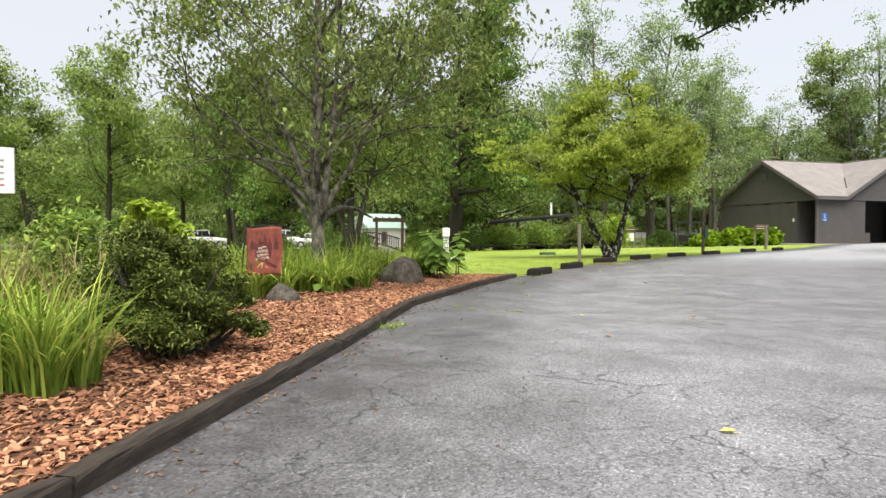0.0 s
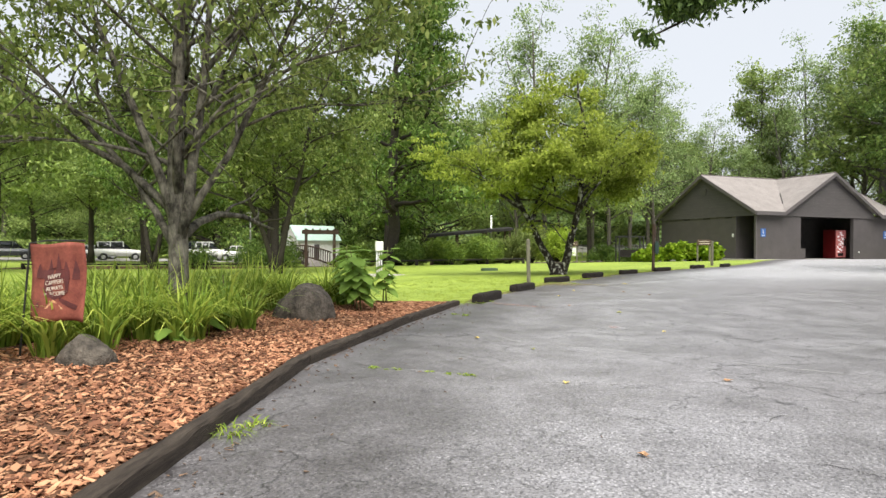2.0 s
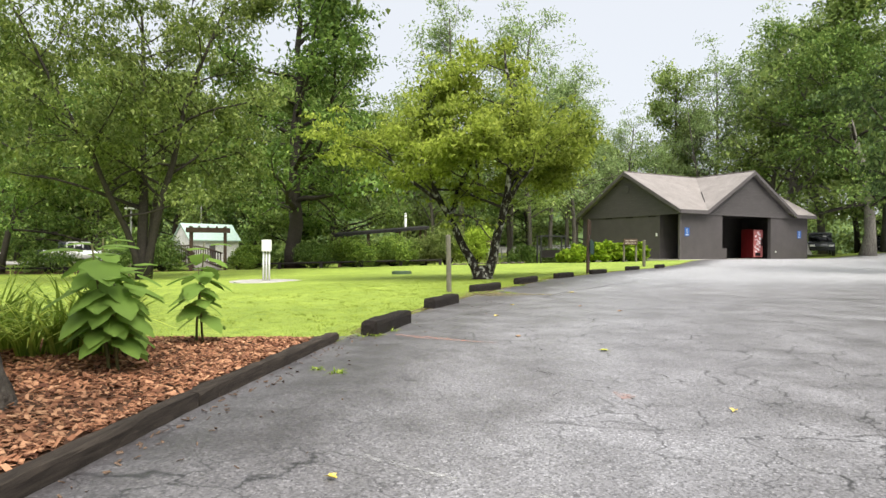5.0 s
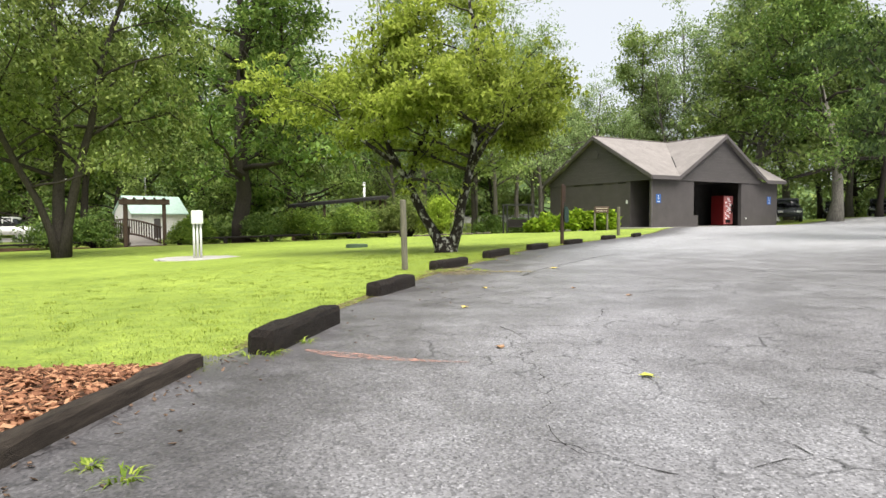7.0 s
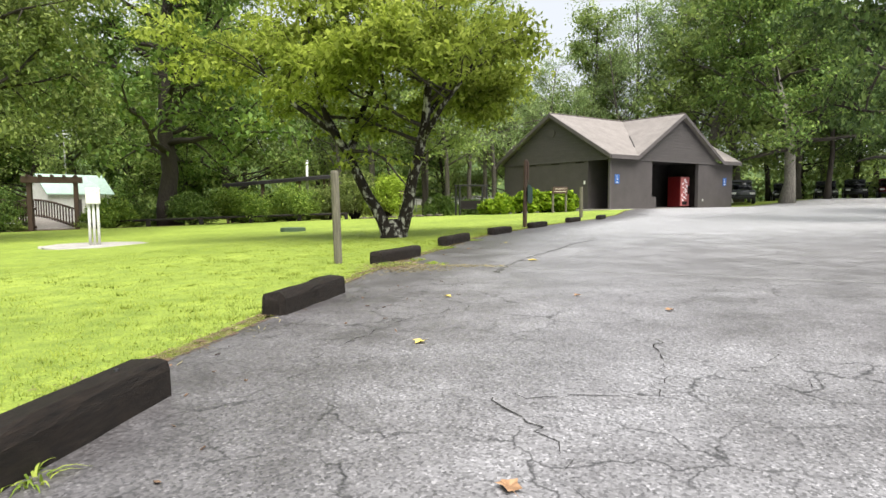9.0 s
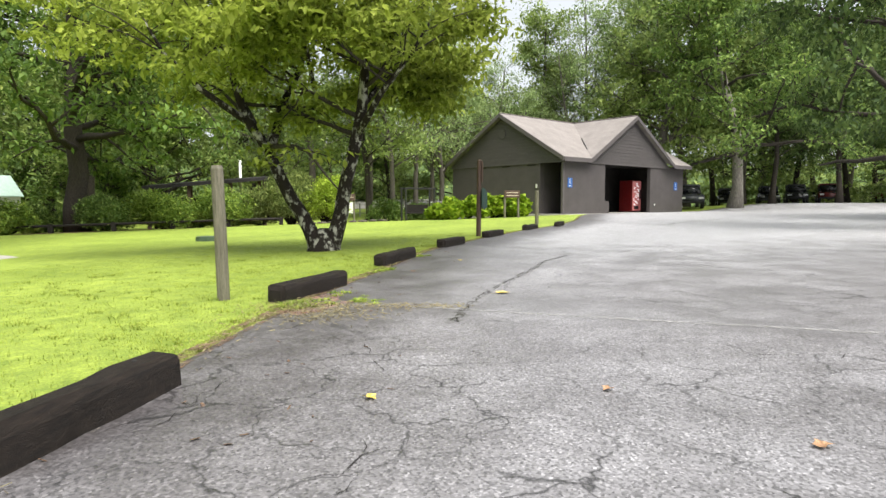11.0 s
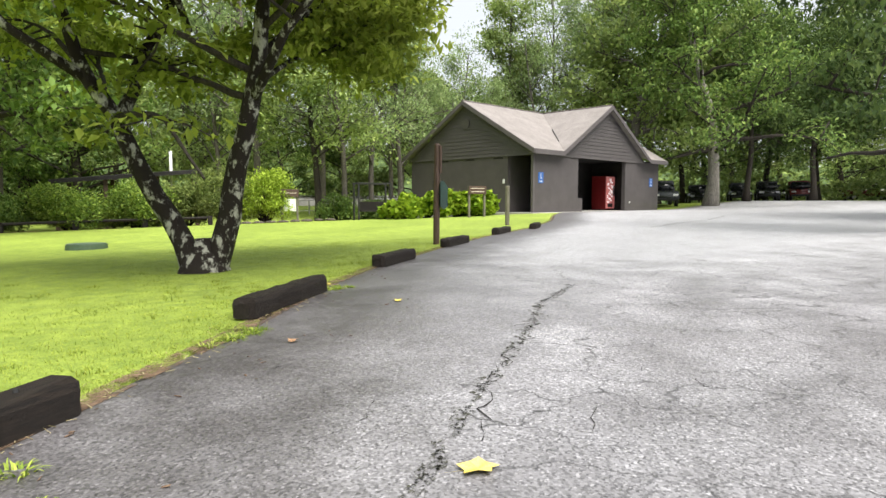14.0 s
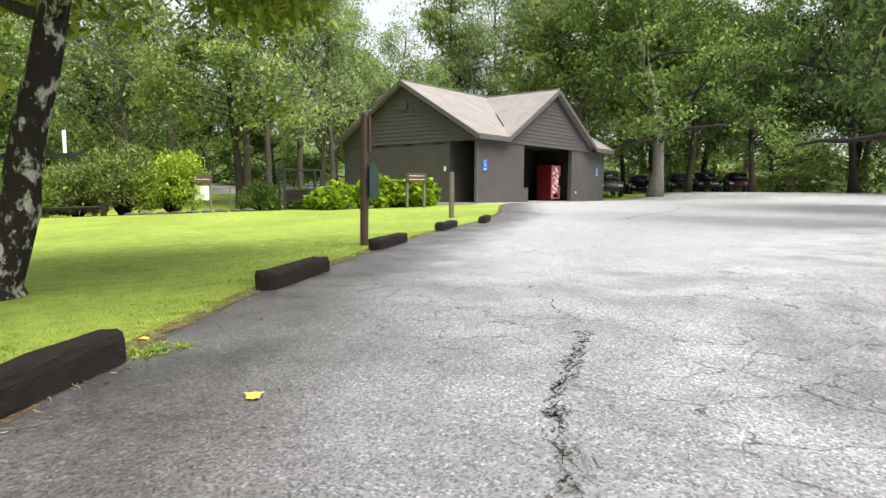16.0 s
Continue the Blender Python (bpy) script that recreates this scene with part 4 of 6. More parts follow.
rngc = np.random.default_rng(17)
spots, strays = [], []
for _ in range(36000):
    y = rngc.uniform(-1.5, 12.75)
    s = 0.13 + 2.45 * rngc.random() ** 1.25
    x = edge_x(y) - s
    spots.append((x, y, mulch_z(x, y) + rngc.uniform(0.0, 0.025)))
for _ in range(260):
    y = rngc.uniform(0.5, 13.0)
    x = edge_x(y) + 0.03 + abs(rngc.normal(0, 0.11))
    strays.append((x, y, ground_z(x, y) + 0.012))
M_CHIP = leafy("wood_chip", (0.1, 0.043, 0.027), (0.31, 0.142, 0.08), (0.5, 0.28, 0.165), 0.0, 0.8)
chips("stray_chips", strays, 0.03, M_LITTER, 6, "dark damp wood chips washed onto the asphalt")
chips("mulch_chips", spots, 0.044, M_CHIP, 5, "orange-brown wood chips covering the bed")

# ornamental grass, lilies, shrubs of the bed
rg = np.random.default_rng(21)
lily = []
for _ in range(150):
    y = rg.uniform(6.2, 11.8)
    x = edge_x(y) - rg.uniform(1.55, 4.6) + 0.35 * math.sin(y * 1.7)
    if math.hypot(x + 1.0, y - 10) > 0.62 and math.hypot(x + 1.7, y - 6.6) > 0.35:
        lily.append((x, y, mulch_z(x, y), rg.uniform(0.7, 1.15)))
blades("daylilies", lily, 58, 0.82, 0.027, M_BLADE, 22, "arching green daylily leaves filling the bed", lean=1.05)
blades("tall_grass", [(x + rg.normal(0, 0.3), y + rg.normal(0, 0.3), mulch_z(x, y), 1.0) for x, y, _, _ in lily[::7]], 7, 1.02, 0.014, M_BLADE, 27, "thin tall grass stalks with pale tips", lean=0.22)
blades("ornamental_grass", [(-1.0 + rg.normal(0, 0.2), 2.2 + rg.normal(0, 0.16), mulch_z(-1.0, 2.2), 0.92) for _ in range(9)], 60, 0.85, 0.018, M_BLADE, 23, "yellow-green clump of arching ornamental grass", lean=0.75)
blades("ornamental_grass", [(-2.5 + rg.normal(0, 0.35), 3.4 + rg.normal(0, 0.5), mulch_z(-2.5, 3.3), 1.2) for _ in range(9)], 45, 0.9, 0.016, M_STRAW, 24, "straw-coloured clump of tall grass", lean=0.45)
shrub(-0.78, 3.32, 0.66, 1.22, 31, 48000, 0.036, M_LEAF_YEW, "dense dark green yew bush in the mulch bed", "yew_bush", hang=-0.25, squash=0.6, spiky=0.75, wide=0.32, lobe=(0.16, 0.34), count_lobes=30, lift=0.1)
shrub(-1.85, 4.55, 0.3, 1.85, 32, 2600, 0.1, M_LEAF_YELLOW, "loose yellow-green leafy shrub behind the yew", "leafy_shrub", hang=0.1, spiky=0.6)
shrub(-3.0, 4.9, 0.8, 1.25, 33, 5000, 0.08, M_LEAF_SHRUB, "loose olive-green leafy shrub behind the grasses", "leafy_shrub", hang=0.1, spiky=0.6)


def broadleaf(x, y, h, seed, n, size, label, z=None):
    """A young plant with a few large, drooping, lobed leaves."""
    rng = np.random.default_rng(seed)
    root = thing("broadleaf_plant", x, y, mulch_z(x, y) if z is None else z, 0, label, "plant")
    for s in range(2):
        v, f = [], []
        p, rd = limb(rng, Vector((0.05 * s, 0.03 * s, -0.03)), Vector((rng.normal(0, 0.12), rng.normal(0, 0.12), 1)), h * (1 - 0.2 * s), 0.013, 0.006, 6, 0.04, 0.02)
        tube(v, f, p, rd, 6)
        link("stem", v, f, M_STEM, root, smooth=True)
        for k in range(n // 2):
            g = 0.3 + 0.7 * (k + 0.5) / (n // 2)
            q, _ = along(p, min(0.99, g))
            a = k * 2.4 + s
            sz = size * rng.uniform(0.7, 1.15)
            out, tip = Vector((math.cos(a), math.sin(a), 0)), rng.uniform(-0.55, -0.1) if g < 0.9 else 0.25
            way = (out + Vector((0, 0, tip))).normalized()
            side = Vector((-math.sin(a), math.cos(a), 0))
            up = side.cross(way)
            c0 = q + out * 0.06
            rows_ = []
            for j, (t, w) in enumerate(((0, 0.03), (0.12, 0.36), (0.35, 0.52), (0.5, 0.36), (0.68, 0.34), (0.85, 0.18), (1, 0.01))):
                mid = c0 + way * sz * t - Vector((0, 0, 0.28 * sz * t * t))
                rows_.append((mid + side * sz * w + up * 0.05 * sz, mid, mid - side * sz * w + up * 0.05 * sz))
            verts = [tuple(pv) for r_ in rows_ for pv in r_]
            faces = []
            for j in range(6):
                b = j * 3
                faces += [(b, b + 1, b + 4, b + 3), (b + 1, b + 2, b + 5, b + 4)]
            link("leaf", verts, faces, M_BROADLEAF, root, smooth=True)
    return root


broadleaf(-0.5, 10.75, 0.92, 51, 44, 0.24, "broad-leaved green young plant behind the boulder")
broadleaf(-0.72, 11.15, 0.95, 52, 44, 0.22, "broad-leaved green young plant near the lawn")
broadleaf(-0.42, 12.15, 0.96, 53, 34, 0.2, "lone broad-leaved plant at the end of the bed")
broadleaf(-1.55, 8.3, 0.45, 54, 14, 0.22, "low broad-leaved vine at the foot of the tree")
broadleaf(-1.5, 7.6, 0.25, 55, 8, 0.2, "low broad-leaved vine on the mulch")
broadleaf(-1.75, 9.2, 0.6, 56, 16, 0.2, "low broad-leaved plant among the lilies")

# ---- shrubs behind the lawn ----
HEDGE = [(-9.6, 46.2, 1.2, 1.9, 0), (-5.7, 47.0, 1.2, 2.0, 1), (-3.1, 47.6, 1.6, 2.35, 0), (-0.6, 48.2, 1.55, 2.5, 0), (1.5, 49.4, 1.3, 2.6, 2), (3.2, 49.6, 1.7, 3.9, 2), (5.1, 49.0, 1.4, 3.4, 3)]
for k, (x, y, r, h, m) in enumerate(HEDGE):
    shrub(x, y, r * 1.05, h * 0.95, 70 + k, 13000, 0.13, (M_LEAF_SHRUB, M_LEAF_OAK, M_LEAF_MAPLE, M_LEAF_YELLOW)[m],
          ("large rounded green shrub behind the lawn", "dark dense shrub behind the lawn", "rounded olive-green shrub behind the lawn", "bright yellow-green rounded shrub by the notice sign")[m], group="shrubs behind the lawn", hang=0.25, lobe=(0.36, 0.6), spiky=0.45)
for k, (x, y, r, h) in enumerate(((11.0, 45.5, 0.95, 1.15), (12.3, 45.7, 1.1, 1.45), (13.8, 45.8, 1.2, 1.6), (15.2, 46.2, 1.0, 1.35))):
    shrub(x, y, r, h, 85 + k, 2600, 0.3, M_LEAF_BRIGHT, "bright green hydrangea bush against the restroom building", "hydrangea_bush", group="hydrangeas by the building", hang=0.35, wide=0.8, lobe=(0.2, 0.5), count_lobes=11, spiky=0.6)
for k, (x, y, r, h) in enumerate(((-17.2, 45.5, 1.5, 2.2), (-14.9, 45.6, 1.5, 2.5), (-21.5, 45.0, 1.6, 2.0), (-9.4, 49.5, 1.4, 1.7), (9.6, 55.5, 1.3, 1.9), (12.3, 56.5, 1.2, 1.8))):
    shrub(x, y, r, h, 95 + k, 5000, 0.15, M_LEAF_OAK, "dark green shrub beside the lawn", "dark_shrub", hang=0.25)

# ---- arbour, footbridge, low rail ----
AX, AY = -12.0, 45.4
arb = thing("wooden_arbour", AX, AY, None, 18, "dark wooden arbour at the start of the footbridge", "arbour")
for sx in (-1.0, 1.0):
    for sy in (0, 0.45):
        box_part("post", (sx - 0.1, sx + 0.1, sy - 0.1, sy + 0.1, -0.1, 2.75), M_BROWNPOST, arb, "", 0.012)
for sy in (-0.16, 0.55):
    box_part("beam", (-1.3, 1.3, sy - 0.06, sy + 0.06, 2.38, 2.68), M_BROWNPOST, arb, "", 0.012)
for k in range(5):
    box_part("rafter", (-1.1 + k * 0.52, -1.0 + k * 0.52, -0.35, 0.8, 2.685, 2.78), M_BROWNPOST, arb, "", 0.01)
bridge = thing("footbridge", AX - 0.2, AY + 0.6, None, 40, "arched wooden footbridge with slatted brown railings", "footbridge")


def arch(t):
    return 0.06 + 0.5 * math.sin(math.pi * min(1, max(0, t)))


NB = 58
for k in range(NB):
    a = k / NB
    bm = bmesh.new()
    box(bm, -0.9, 0.9, -0.105, 0.105, -0.03, 0.03, 0.006, pose(0, a * 13, arch(a), math.degrees(math.atan(0.5 * math.pi * math.cos(math.pi * a) / 13)), 0, 0))
    part("deck_plank", bm, M_DECK, bridge)
for sx in (-0.87, 0.87):
    for k in range(30):
        a = (k + 0.5) / 30
        box_part("baluster", (sx - 0.03, sx + 0.03, a * 13 - 0.03, a * 13 + 0.03, arch(a) - 0.05, arch(a) + 1.0), M_BROWNPOST, bridge, "", 0.004)
    for dz in (0.12, 1.02):
        v, f = [], []
        pts = [Vector((sx, a / 16 * 13, arch(a / 16) + dz)) for a in range(17)]
        tube(v, f, pts, [0.06] * 17, 6)
        link("rail", v, f, M_BROWNPOST, bridge)
RAIL = [(-32, 41.5), (-26, 42.8), (-20, 44.0), (-14.2, 45.0), None, (-10.2, 45.6), (-7.6, 45.6), (-5, 45.7), (-2.5, 46.2), (0, 46.8), (2.6, 47.4)]
lowrail = thing("low_rail_fence", -12, 44.5, 0, 0, "low dark timber rail along the back of the lawn", "fence")
lowrail.matrix_world = Matrix.Identity(4)
for a, b in zip(RAIL[:-1], RAIL[1:]):
    if a and b:
        za, zb = ground_z(*a), ground_z(*b)
        v, f = [], []
        tube(v, f, [Vector((*a, za + 0.34)), Vector((*b, zb + 0.34))], [0.06, 0.06], 6)
        link("rail", v, f, M_TIMBER, lowrail)
for p in RAIL:
    if p:
        box_part("post", (p[0] - 0.1, p[0] + 0.1, p[1] - 0.1, p[1] + 0.1, ground_z(*p) - 0.1, ground_z(*p) + 0.42), M_TIMBER, lowrail, "", 0.012)
# dark shrub-bed strip behind the lawn
bx = [-34 + 2.0 * k for k in range(21)]
bv_, bf_ = [], []
for x in bx:
    y0 = float(np.interp(x, (-34, -20, -8, 3, 7), (41.0, 43.8, 45.0, 46.9, 47.8)))
    for q in (0, 1.2, 5.0):
        bv_.append((x, y0 + q, ground_z(x, y0 + q) + 0.015))
for k in range(len(bx) - 1):
    for q in range(2):
        bf_.append((k * 3 + q, (k + 1) * 3 + q, (k + 1) * 3 + q + 1, k * 3 + q + 1))
tagged(link("shrub_bed", bv_, bf_, M_MULCH), "dark mulch strip under the shrubs behind the lawn", "mulch bed", kind="structure")

# ---- far buildings, lamps, shelter ----
shelter = thing("park_shelter", -1.8, 55.0, None, 6, "low black-roofed open park shelter behind shrubs", "shelter")
slab("roof", [(-3.6, -1.6, 2.6), (3.6, -1.6, 3.25), (3.6, 3.6, 3.5), (-3.6, 3.6, 2.85)], M_DARK, 0.2, shelter, "black low-pitched roof")
for sx in (-3.3, -1.1, 1.3, 3.3):
    for sy in (-1.2, 3.2):
        box_part("post", (sx - 0.1, sx + 0.1, sy - 0.1, sy + 0.1, -0.1, 2.78 + 0.09 * sx + 0.02 * sy), M_BROWNPOST, shelter)
box_part("back_wall", (-3.4, 3.4, 3.35, 3.5, 0, 2.0), M_DARK, shelter)
shed = thing("white_shed", -20.5, 68.5, None, 48, "white metal shed with a pale green gable roof", "shed")
box_part("wall", (-4.5, 5.5, -3, 3, -0.2, 2.9), M_WHITE, shed)
bm = bmesh.new()
tri_ = [(-4.5, -3, 2.9), (-4.5, 3, 2.9), (-4.5, 0, 4.5), (-4.35, -3, 2.9), (-4.35, 3, 2.9), (-4.35, 0, 4.5)]
tv = [bm.verts.new(p) for p in tri_]
for q in ((0, 2, 1), (3, 4, 5), (0, 3, 5, 2), (1, 2, 5, 4), (0, 1, 4, 3)):
    bm.faces.new([tv[i] for i in q])
part("gable_wall", bm, M_WHITE, shed)
shed.scale = (0.52, 0.52, 0.84)
slab("roof", [(-4.8, -3.4, 2.75), (5.8, -3.4, 2.75), (5.8, 0, 4.7), (-4.8, 0, 4.7)], M_GREENROOF, 0.1, shed, "pale green metal roof")
slab("roof", [(-4.8, 0, 4.7), (5.8, 0, 4.7), (5.8, 3.4, 2.75), (-4.8, 3.4, 2.75)], M_GREENROOF, 0.1, shed)
box_part("door", (-0.6, 0.6, -3.04, -3.0, 0, 2.2), M_TRIM, shed)
for lx, ly, lh, lab in ((-23.2, 75, 8.0, "slim grey lamp post with a small head"), (-23.0, 58.5, 4.8, "white lamp post with a flat double head")):
    lp = thing("street_lamp", lx, ly, None, 20, lab, "street lamp")
    v, f = [], []
    tube(v, f, [Vector((0, 0, -0.1)), Vector((0, 0, lh * 0.5)), Vector((0, 0, lh))], [0.1, 0.085, 0.06], 8)
    link("pole", v, f, M_STEEL, lp, smooth=True)
    box_part("lamp_head", (-0.5 if lh < 6 else -0.1, 0.5, -0.15, 0.15, lh - 0.05, lh + 0.1), M_WHITE, lp, "", 0.03)
fl = thing("vent_pipe", -0.1, 58.5, None, 0, "white vertical pipe rising behind the shelter", "pipe")
v, f = [], []
tube(v, f, [Vector((0, 0, -0.1)), Vector((0, 0, 2.5)), Vector((0, 0, 4.6))], [0.09, 0.09, 0.09], 8)
link("pipe", v, f, M_WHITE, fl, smooth=True)
# gravel car park behind, far lane
for nm, quad, mt, lab in (("gravel_lot", [(-75, 57), (-18, 60.5), (-16, 72), (-75, 70)], M_GRAVEL, "pale gravel parking area beyond the lawn"), ("far_lane", [(-2, 68), (24, 71), (26, 83), (-2, 81)], M_GRAVEL, "pale paved lane beyond the trees")):
    vv, ff, n1 = [], [], 14
    for i in range(n1 + 1):
        for j in range(4):
            a, b = i / n1, j / 3
            x = (quad[0][0] * (1 - a) + quad[1][0] * a) * (1 - b) + (quad[3][0] * (1 - a) + quad[2][0] * a) * b
            y = (quad[0][1] * (1 - a) + quad[1][1] * a) * (1 - b) + (quad[3][1] * (1 - a) + quad[2][1] * a) * b
            vv.append((x, y, 0.48 + 0.95 * b if nm == "far_lane" else ground_z(x, y) + 0.06))
    for i in range(n1):
        for j in range(3):
            ff.append((i * 4 + j, (i + 1) * 4 + j, (i + 1) * 4 + j + 1, i * 4 + j + 1))
    tagged(link(nm, vv, ff, mt), lab, "pavement", kind="structure")
vg = [(x, y0 + 0.115 * (x + 2), z) for x in (-2, 4, 10, 16, 24) for y0, z in ((53.0, None), (58.0, -0.12), (63.0, 0.22), (68.3, 0.47))]
vg = [(x, y, ground_z(x, y) - 0.02 if z is None else z) for x, y, z in vg]
tagged(link("far_verge", vg, [(i * 4 + j, (i + 1) * 4 + j, (i + 1) * 4 + j + 1, i * 4 + j + 1) for i in range(4) for j in range(3)], M_LAWN, smooth=True), "pale green grass bank before the far lane", "lawn", kind="structure")
sw = thing("swing_bench", 11.3, 53.6, None, 10, "black metal frame with a hanging bench", "bench")
for sx in (-1.0, 1.0):
    for sy in (-0.4, 0.4):
        box_part("leg", (sx - 0.05, sx + 0.05, sy - 0.05, sy + 0.05, -0.1, 2.1), M_IRON, sw)
for sy in (-0.4, 0.4):
    box_part("top_bar", (-1.1, 1.1, sy - 0.05, sy + 0.05, 2.1, 2.2), M_IRON, sw)
box_part("seat", (-0.8, 0.8, -0.25, 0.25, 0.5, 0.58), M_TIMBER, sw)
box_part("backrest", (-0.8, 0.8, 0.25, 0.31, 0.58, 1.1), M_TIMBER, sw)
fence = thing("chain_link_fence", 5, 62, 0, 0, "thin grey chain-link fence beyond the shrubs", "fence")
fence.matrix_world = Matrix.Identity(4)
for k in range(9):
    x, y = 4.5 + k * 1.9, 60 + k * 0.25
    v, f = [], []
    tube(v, f, [Vector((x, y, ground_z(x, y) - 0.1)), Vector((x, y, ground_z(x, y) + 1.6))], [0.04, 0.04], 6)
    link("post", v, f, M_STEEL, fence)
for dz in (0.1, 0.85, 1.55):
    v, f = [], []
    tube(v, f, [Vector((4.5, 60, ground_z(4.5, 60) + dz)), Vector((19.7, 62, ground_z(19.7, 62) + dz))], [0.025, 0.025], 5)
    link("rail", v, f, M_STEEL, fence)


# ---- vehicles ----
def vehicle(x, y, rz, paint, shape, label, name="car"):
    """A parked vehicle; local x is its length, front at +x."""
    root = thing(name, x, y, None, rz, label, "car")
    if shape == "suv":
        prof, cab, hi, ln = [(-2.35, 0.45), (-2.4, 1.15), (-2.2, 1.25), (1.0, 1.2), (2.2, 1.05), (2.4, 0.85), (2.38, 0.45)], [(-2.25, 1.22), (-2.0, 1.9), (-1.7, 1.98), (0.3, 1.98), (1.15, 1.24)], 1.98, 2.4
    elif shape == "truck":
        prof, cab, hi, ln = [(-2.8, 0.55), (-2.8, 1.25), (-0.9, 1.25), (1.1, 1.25), (2.6, 1.15), (2.8, 0.95), (2.78, 0.55)], [(-0.95, 1.25), (-0.8, 1.95), (-0.6, 2.02), (0.5, 2.02), (1.25, 1.27)], 2.02, 2.8
    else:
        prof, cab, hi, ln = [(-2.3, 0.4), (-2.35, 1.0), (-1.5, 1.1), (0.9, 1.05), (2.15, 0.9), (2.3, 0.7), (2.28, 0.4)], [(-1.75, 1.08), (-1.0, 1.55), (-0.6, 1.62), (0.2, 1.6), (1.1, 1.06)], 1.62, 2.3

    def extrude(name, pts, w0, w1, mat, label=""):
        bm = bmesh.new()
        top = max(p[1] for p in pts)
        low = min(p[1] for p in pts)
        a, b = [], []
        for px, pz in pts:
            w = w0 + (w1 - w0) * (pz - low) / (top - low)
            a.append(bm.verts.new((px, -w, pz)))
            b.append(bm.verts.new((px, w, pz)))
        bm.faces.new(a)
        bm.faces.new(list(reversed(b)))
        n = len(pts)
        for k in range(n):
            bm.faces.new((a[k], b[k], b[(k + 1) % n], a[(k + 1) % n]))
        bmesh.ops.recalc_face_normals(bm, faces=bm.faces)
        bmesh.ops.bevel(bm, geom=list(bm.edges), offset=0.05, segments=2, affect="EDGES")
        return part(name, bm, mat, root, label, True)

    extrude("body", prof, 0.98, 0.95, paint)
    extrude("window_band", [(p[0] * 1.0, p[1]) for p in cab], 0.92, 0.74, M_GLASS, "dark window glass")
    box_part("cabin_roof", (cab[1][0] + 0.05, cab[3][0] + 0.05, -0.76, 0.76, hi - 0.06, hi + 0.03), paint, root, "", 0.025)
    for px in (cab[1][0] + 0.02, (cab[1][0] + cab[3][0]) / 2, cab[3][0] + 0.06):
        box_part("pillar", (px - 0.05, px + 0.05, -0.86, 0.86, prof[2][1], hi - 0.02), paint, root, "", 0.01)
    for wx in (-ln * 0.62, ln * 0.62):
        for wy in (-0.9, 0.9):
            bm = bmesh.new()
            bmesh.ops.create_cone(bm, cap_ends=True, segments=20, radius1=0.4, radius2=0.4, depth=0.26, matrix=pose(wx, wy, 0.4, 90, 0, 0))
            wh = part("wheel", bm, M_RUBBER, root, "black tyre")
            bm = bmesh.new()
            bmesh.ops.create_cone(bm, cap_ends=True, segments=14, radius1=0.22, radius2=0.2, depth=0.3, matrix=pose(wx, wy, 0.4, 90, 0, 0))
            part("rim", bm, M_STEEL, wh, "grey metal rim")
    for sy in (-0.7, 0.7):
        box_part("headlight", (ln - 0.12, ln - 0.0, sy - 0.2, sy + 0.2, 0.78, 0.95), M_WHITE, root, "pale headlight", 0.03)
        box_part("tail_light", (-ln - 0.02, -ln + 0.1, sy - 0.1, sy + 0.1, 0.85, 1.1), M_RED, root, "red tail light", 0.02)
    box_part("bumper", (ln - 0.1, ln + 0.06, -0.92, 0.92, 0.42, 0.62), M_RUBBER, root, "", 0.04)
    return root


for x, y, rz, pm, sh, lab, nm in (
        (-39.6, 63.2, 40, M_WHITE, "suv", "white sport utility vehicle parked on gravel", "suv"), (-51, 62, 30, M_CARGREY, "suv", "dark grey sport utility vehicle parked on gravel", "suv"),
        (-43.8, 65.5, 50, M_WHITE, "car", "white saloon car parked on gravel", "car"), (-30.5, 64.5, 8, M_WHITE, "truck", "white pickup truck parked on gravel", "pickup_truck"),
        (-33.0, 67.5, 8, M_CARGREY, "truck", "grey pickup truck parked on gravel", "pickup_truck"), (-26.6, 64.4, 20, M_WHITE, "car", "white car parked beside the lamp post", "car"),
        (49.6, 71.4, 235, M_CARBLACK, "truck", "black pickup truck parked in tree shade", "pickup_truck"), (52.6, 68.8, 232, M_CARBLACK, "suv", "black sport utility vehicle parked in tree shade", "suv"),
        (54.6, 67.2, 230, M_CARBLACK, "suv", "black sport utility vehicle with bright headlights", "suv"), (57.4, 65.9, 228, M_CARRED, "suv", "dark red sport utility vehicle parked under trees", "suv"),
        (36.8, 60.5, 240, M_CARGREY, "truck", "dark pickup truck parked behind the restroom building", "pickup_truck"),
        (72, 70, 150, M_CARRED, "truck", "maroon pickup truck parked across the lot", "pickup_truck"), (63, 74, 150, M_CARBLACK, "suv", "dark vehicle parked across the lot", "suv")):
    vehicle(x, y, rz, pm, sh, lab, nm)
tarp = thing("folding_frame", 33.9, 58.6, None, 30, "pale tarpaulin on a folding frame beside the building", "frame")
for s in (-1, 1):
    slab("panel", [(-0.7, 0, 1.75), (0.7, 0, 1.75), (0.7, 0.6 * s, 0.3), (-0.7, 0.6 * s, 0.3)], M_CONCRETE, 0.04, tarp)
    box_part("leg", (-0.7, -0.62, 0.55 * s - 0.04, 0.55 * s + 0.04, -0.1, 0.4), M_STEEL, tarp)


# ---- trees ----
R14 = Vector((0.95, -0.31, 0))


def bent(x, z, back=0.0):
    return Vector((R14.x * x, R14.y * x, z)) + Vector((0.31, 0.95, 0)) * back


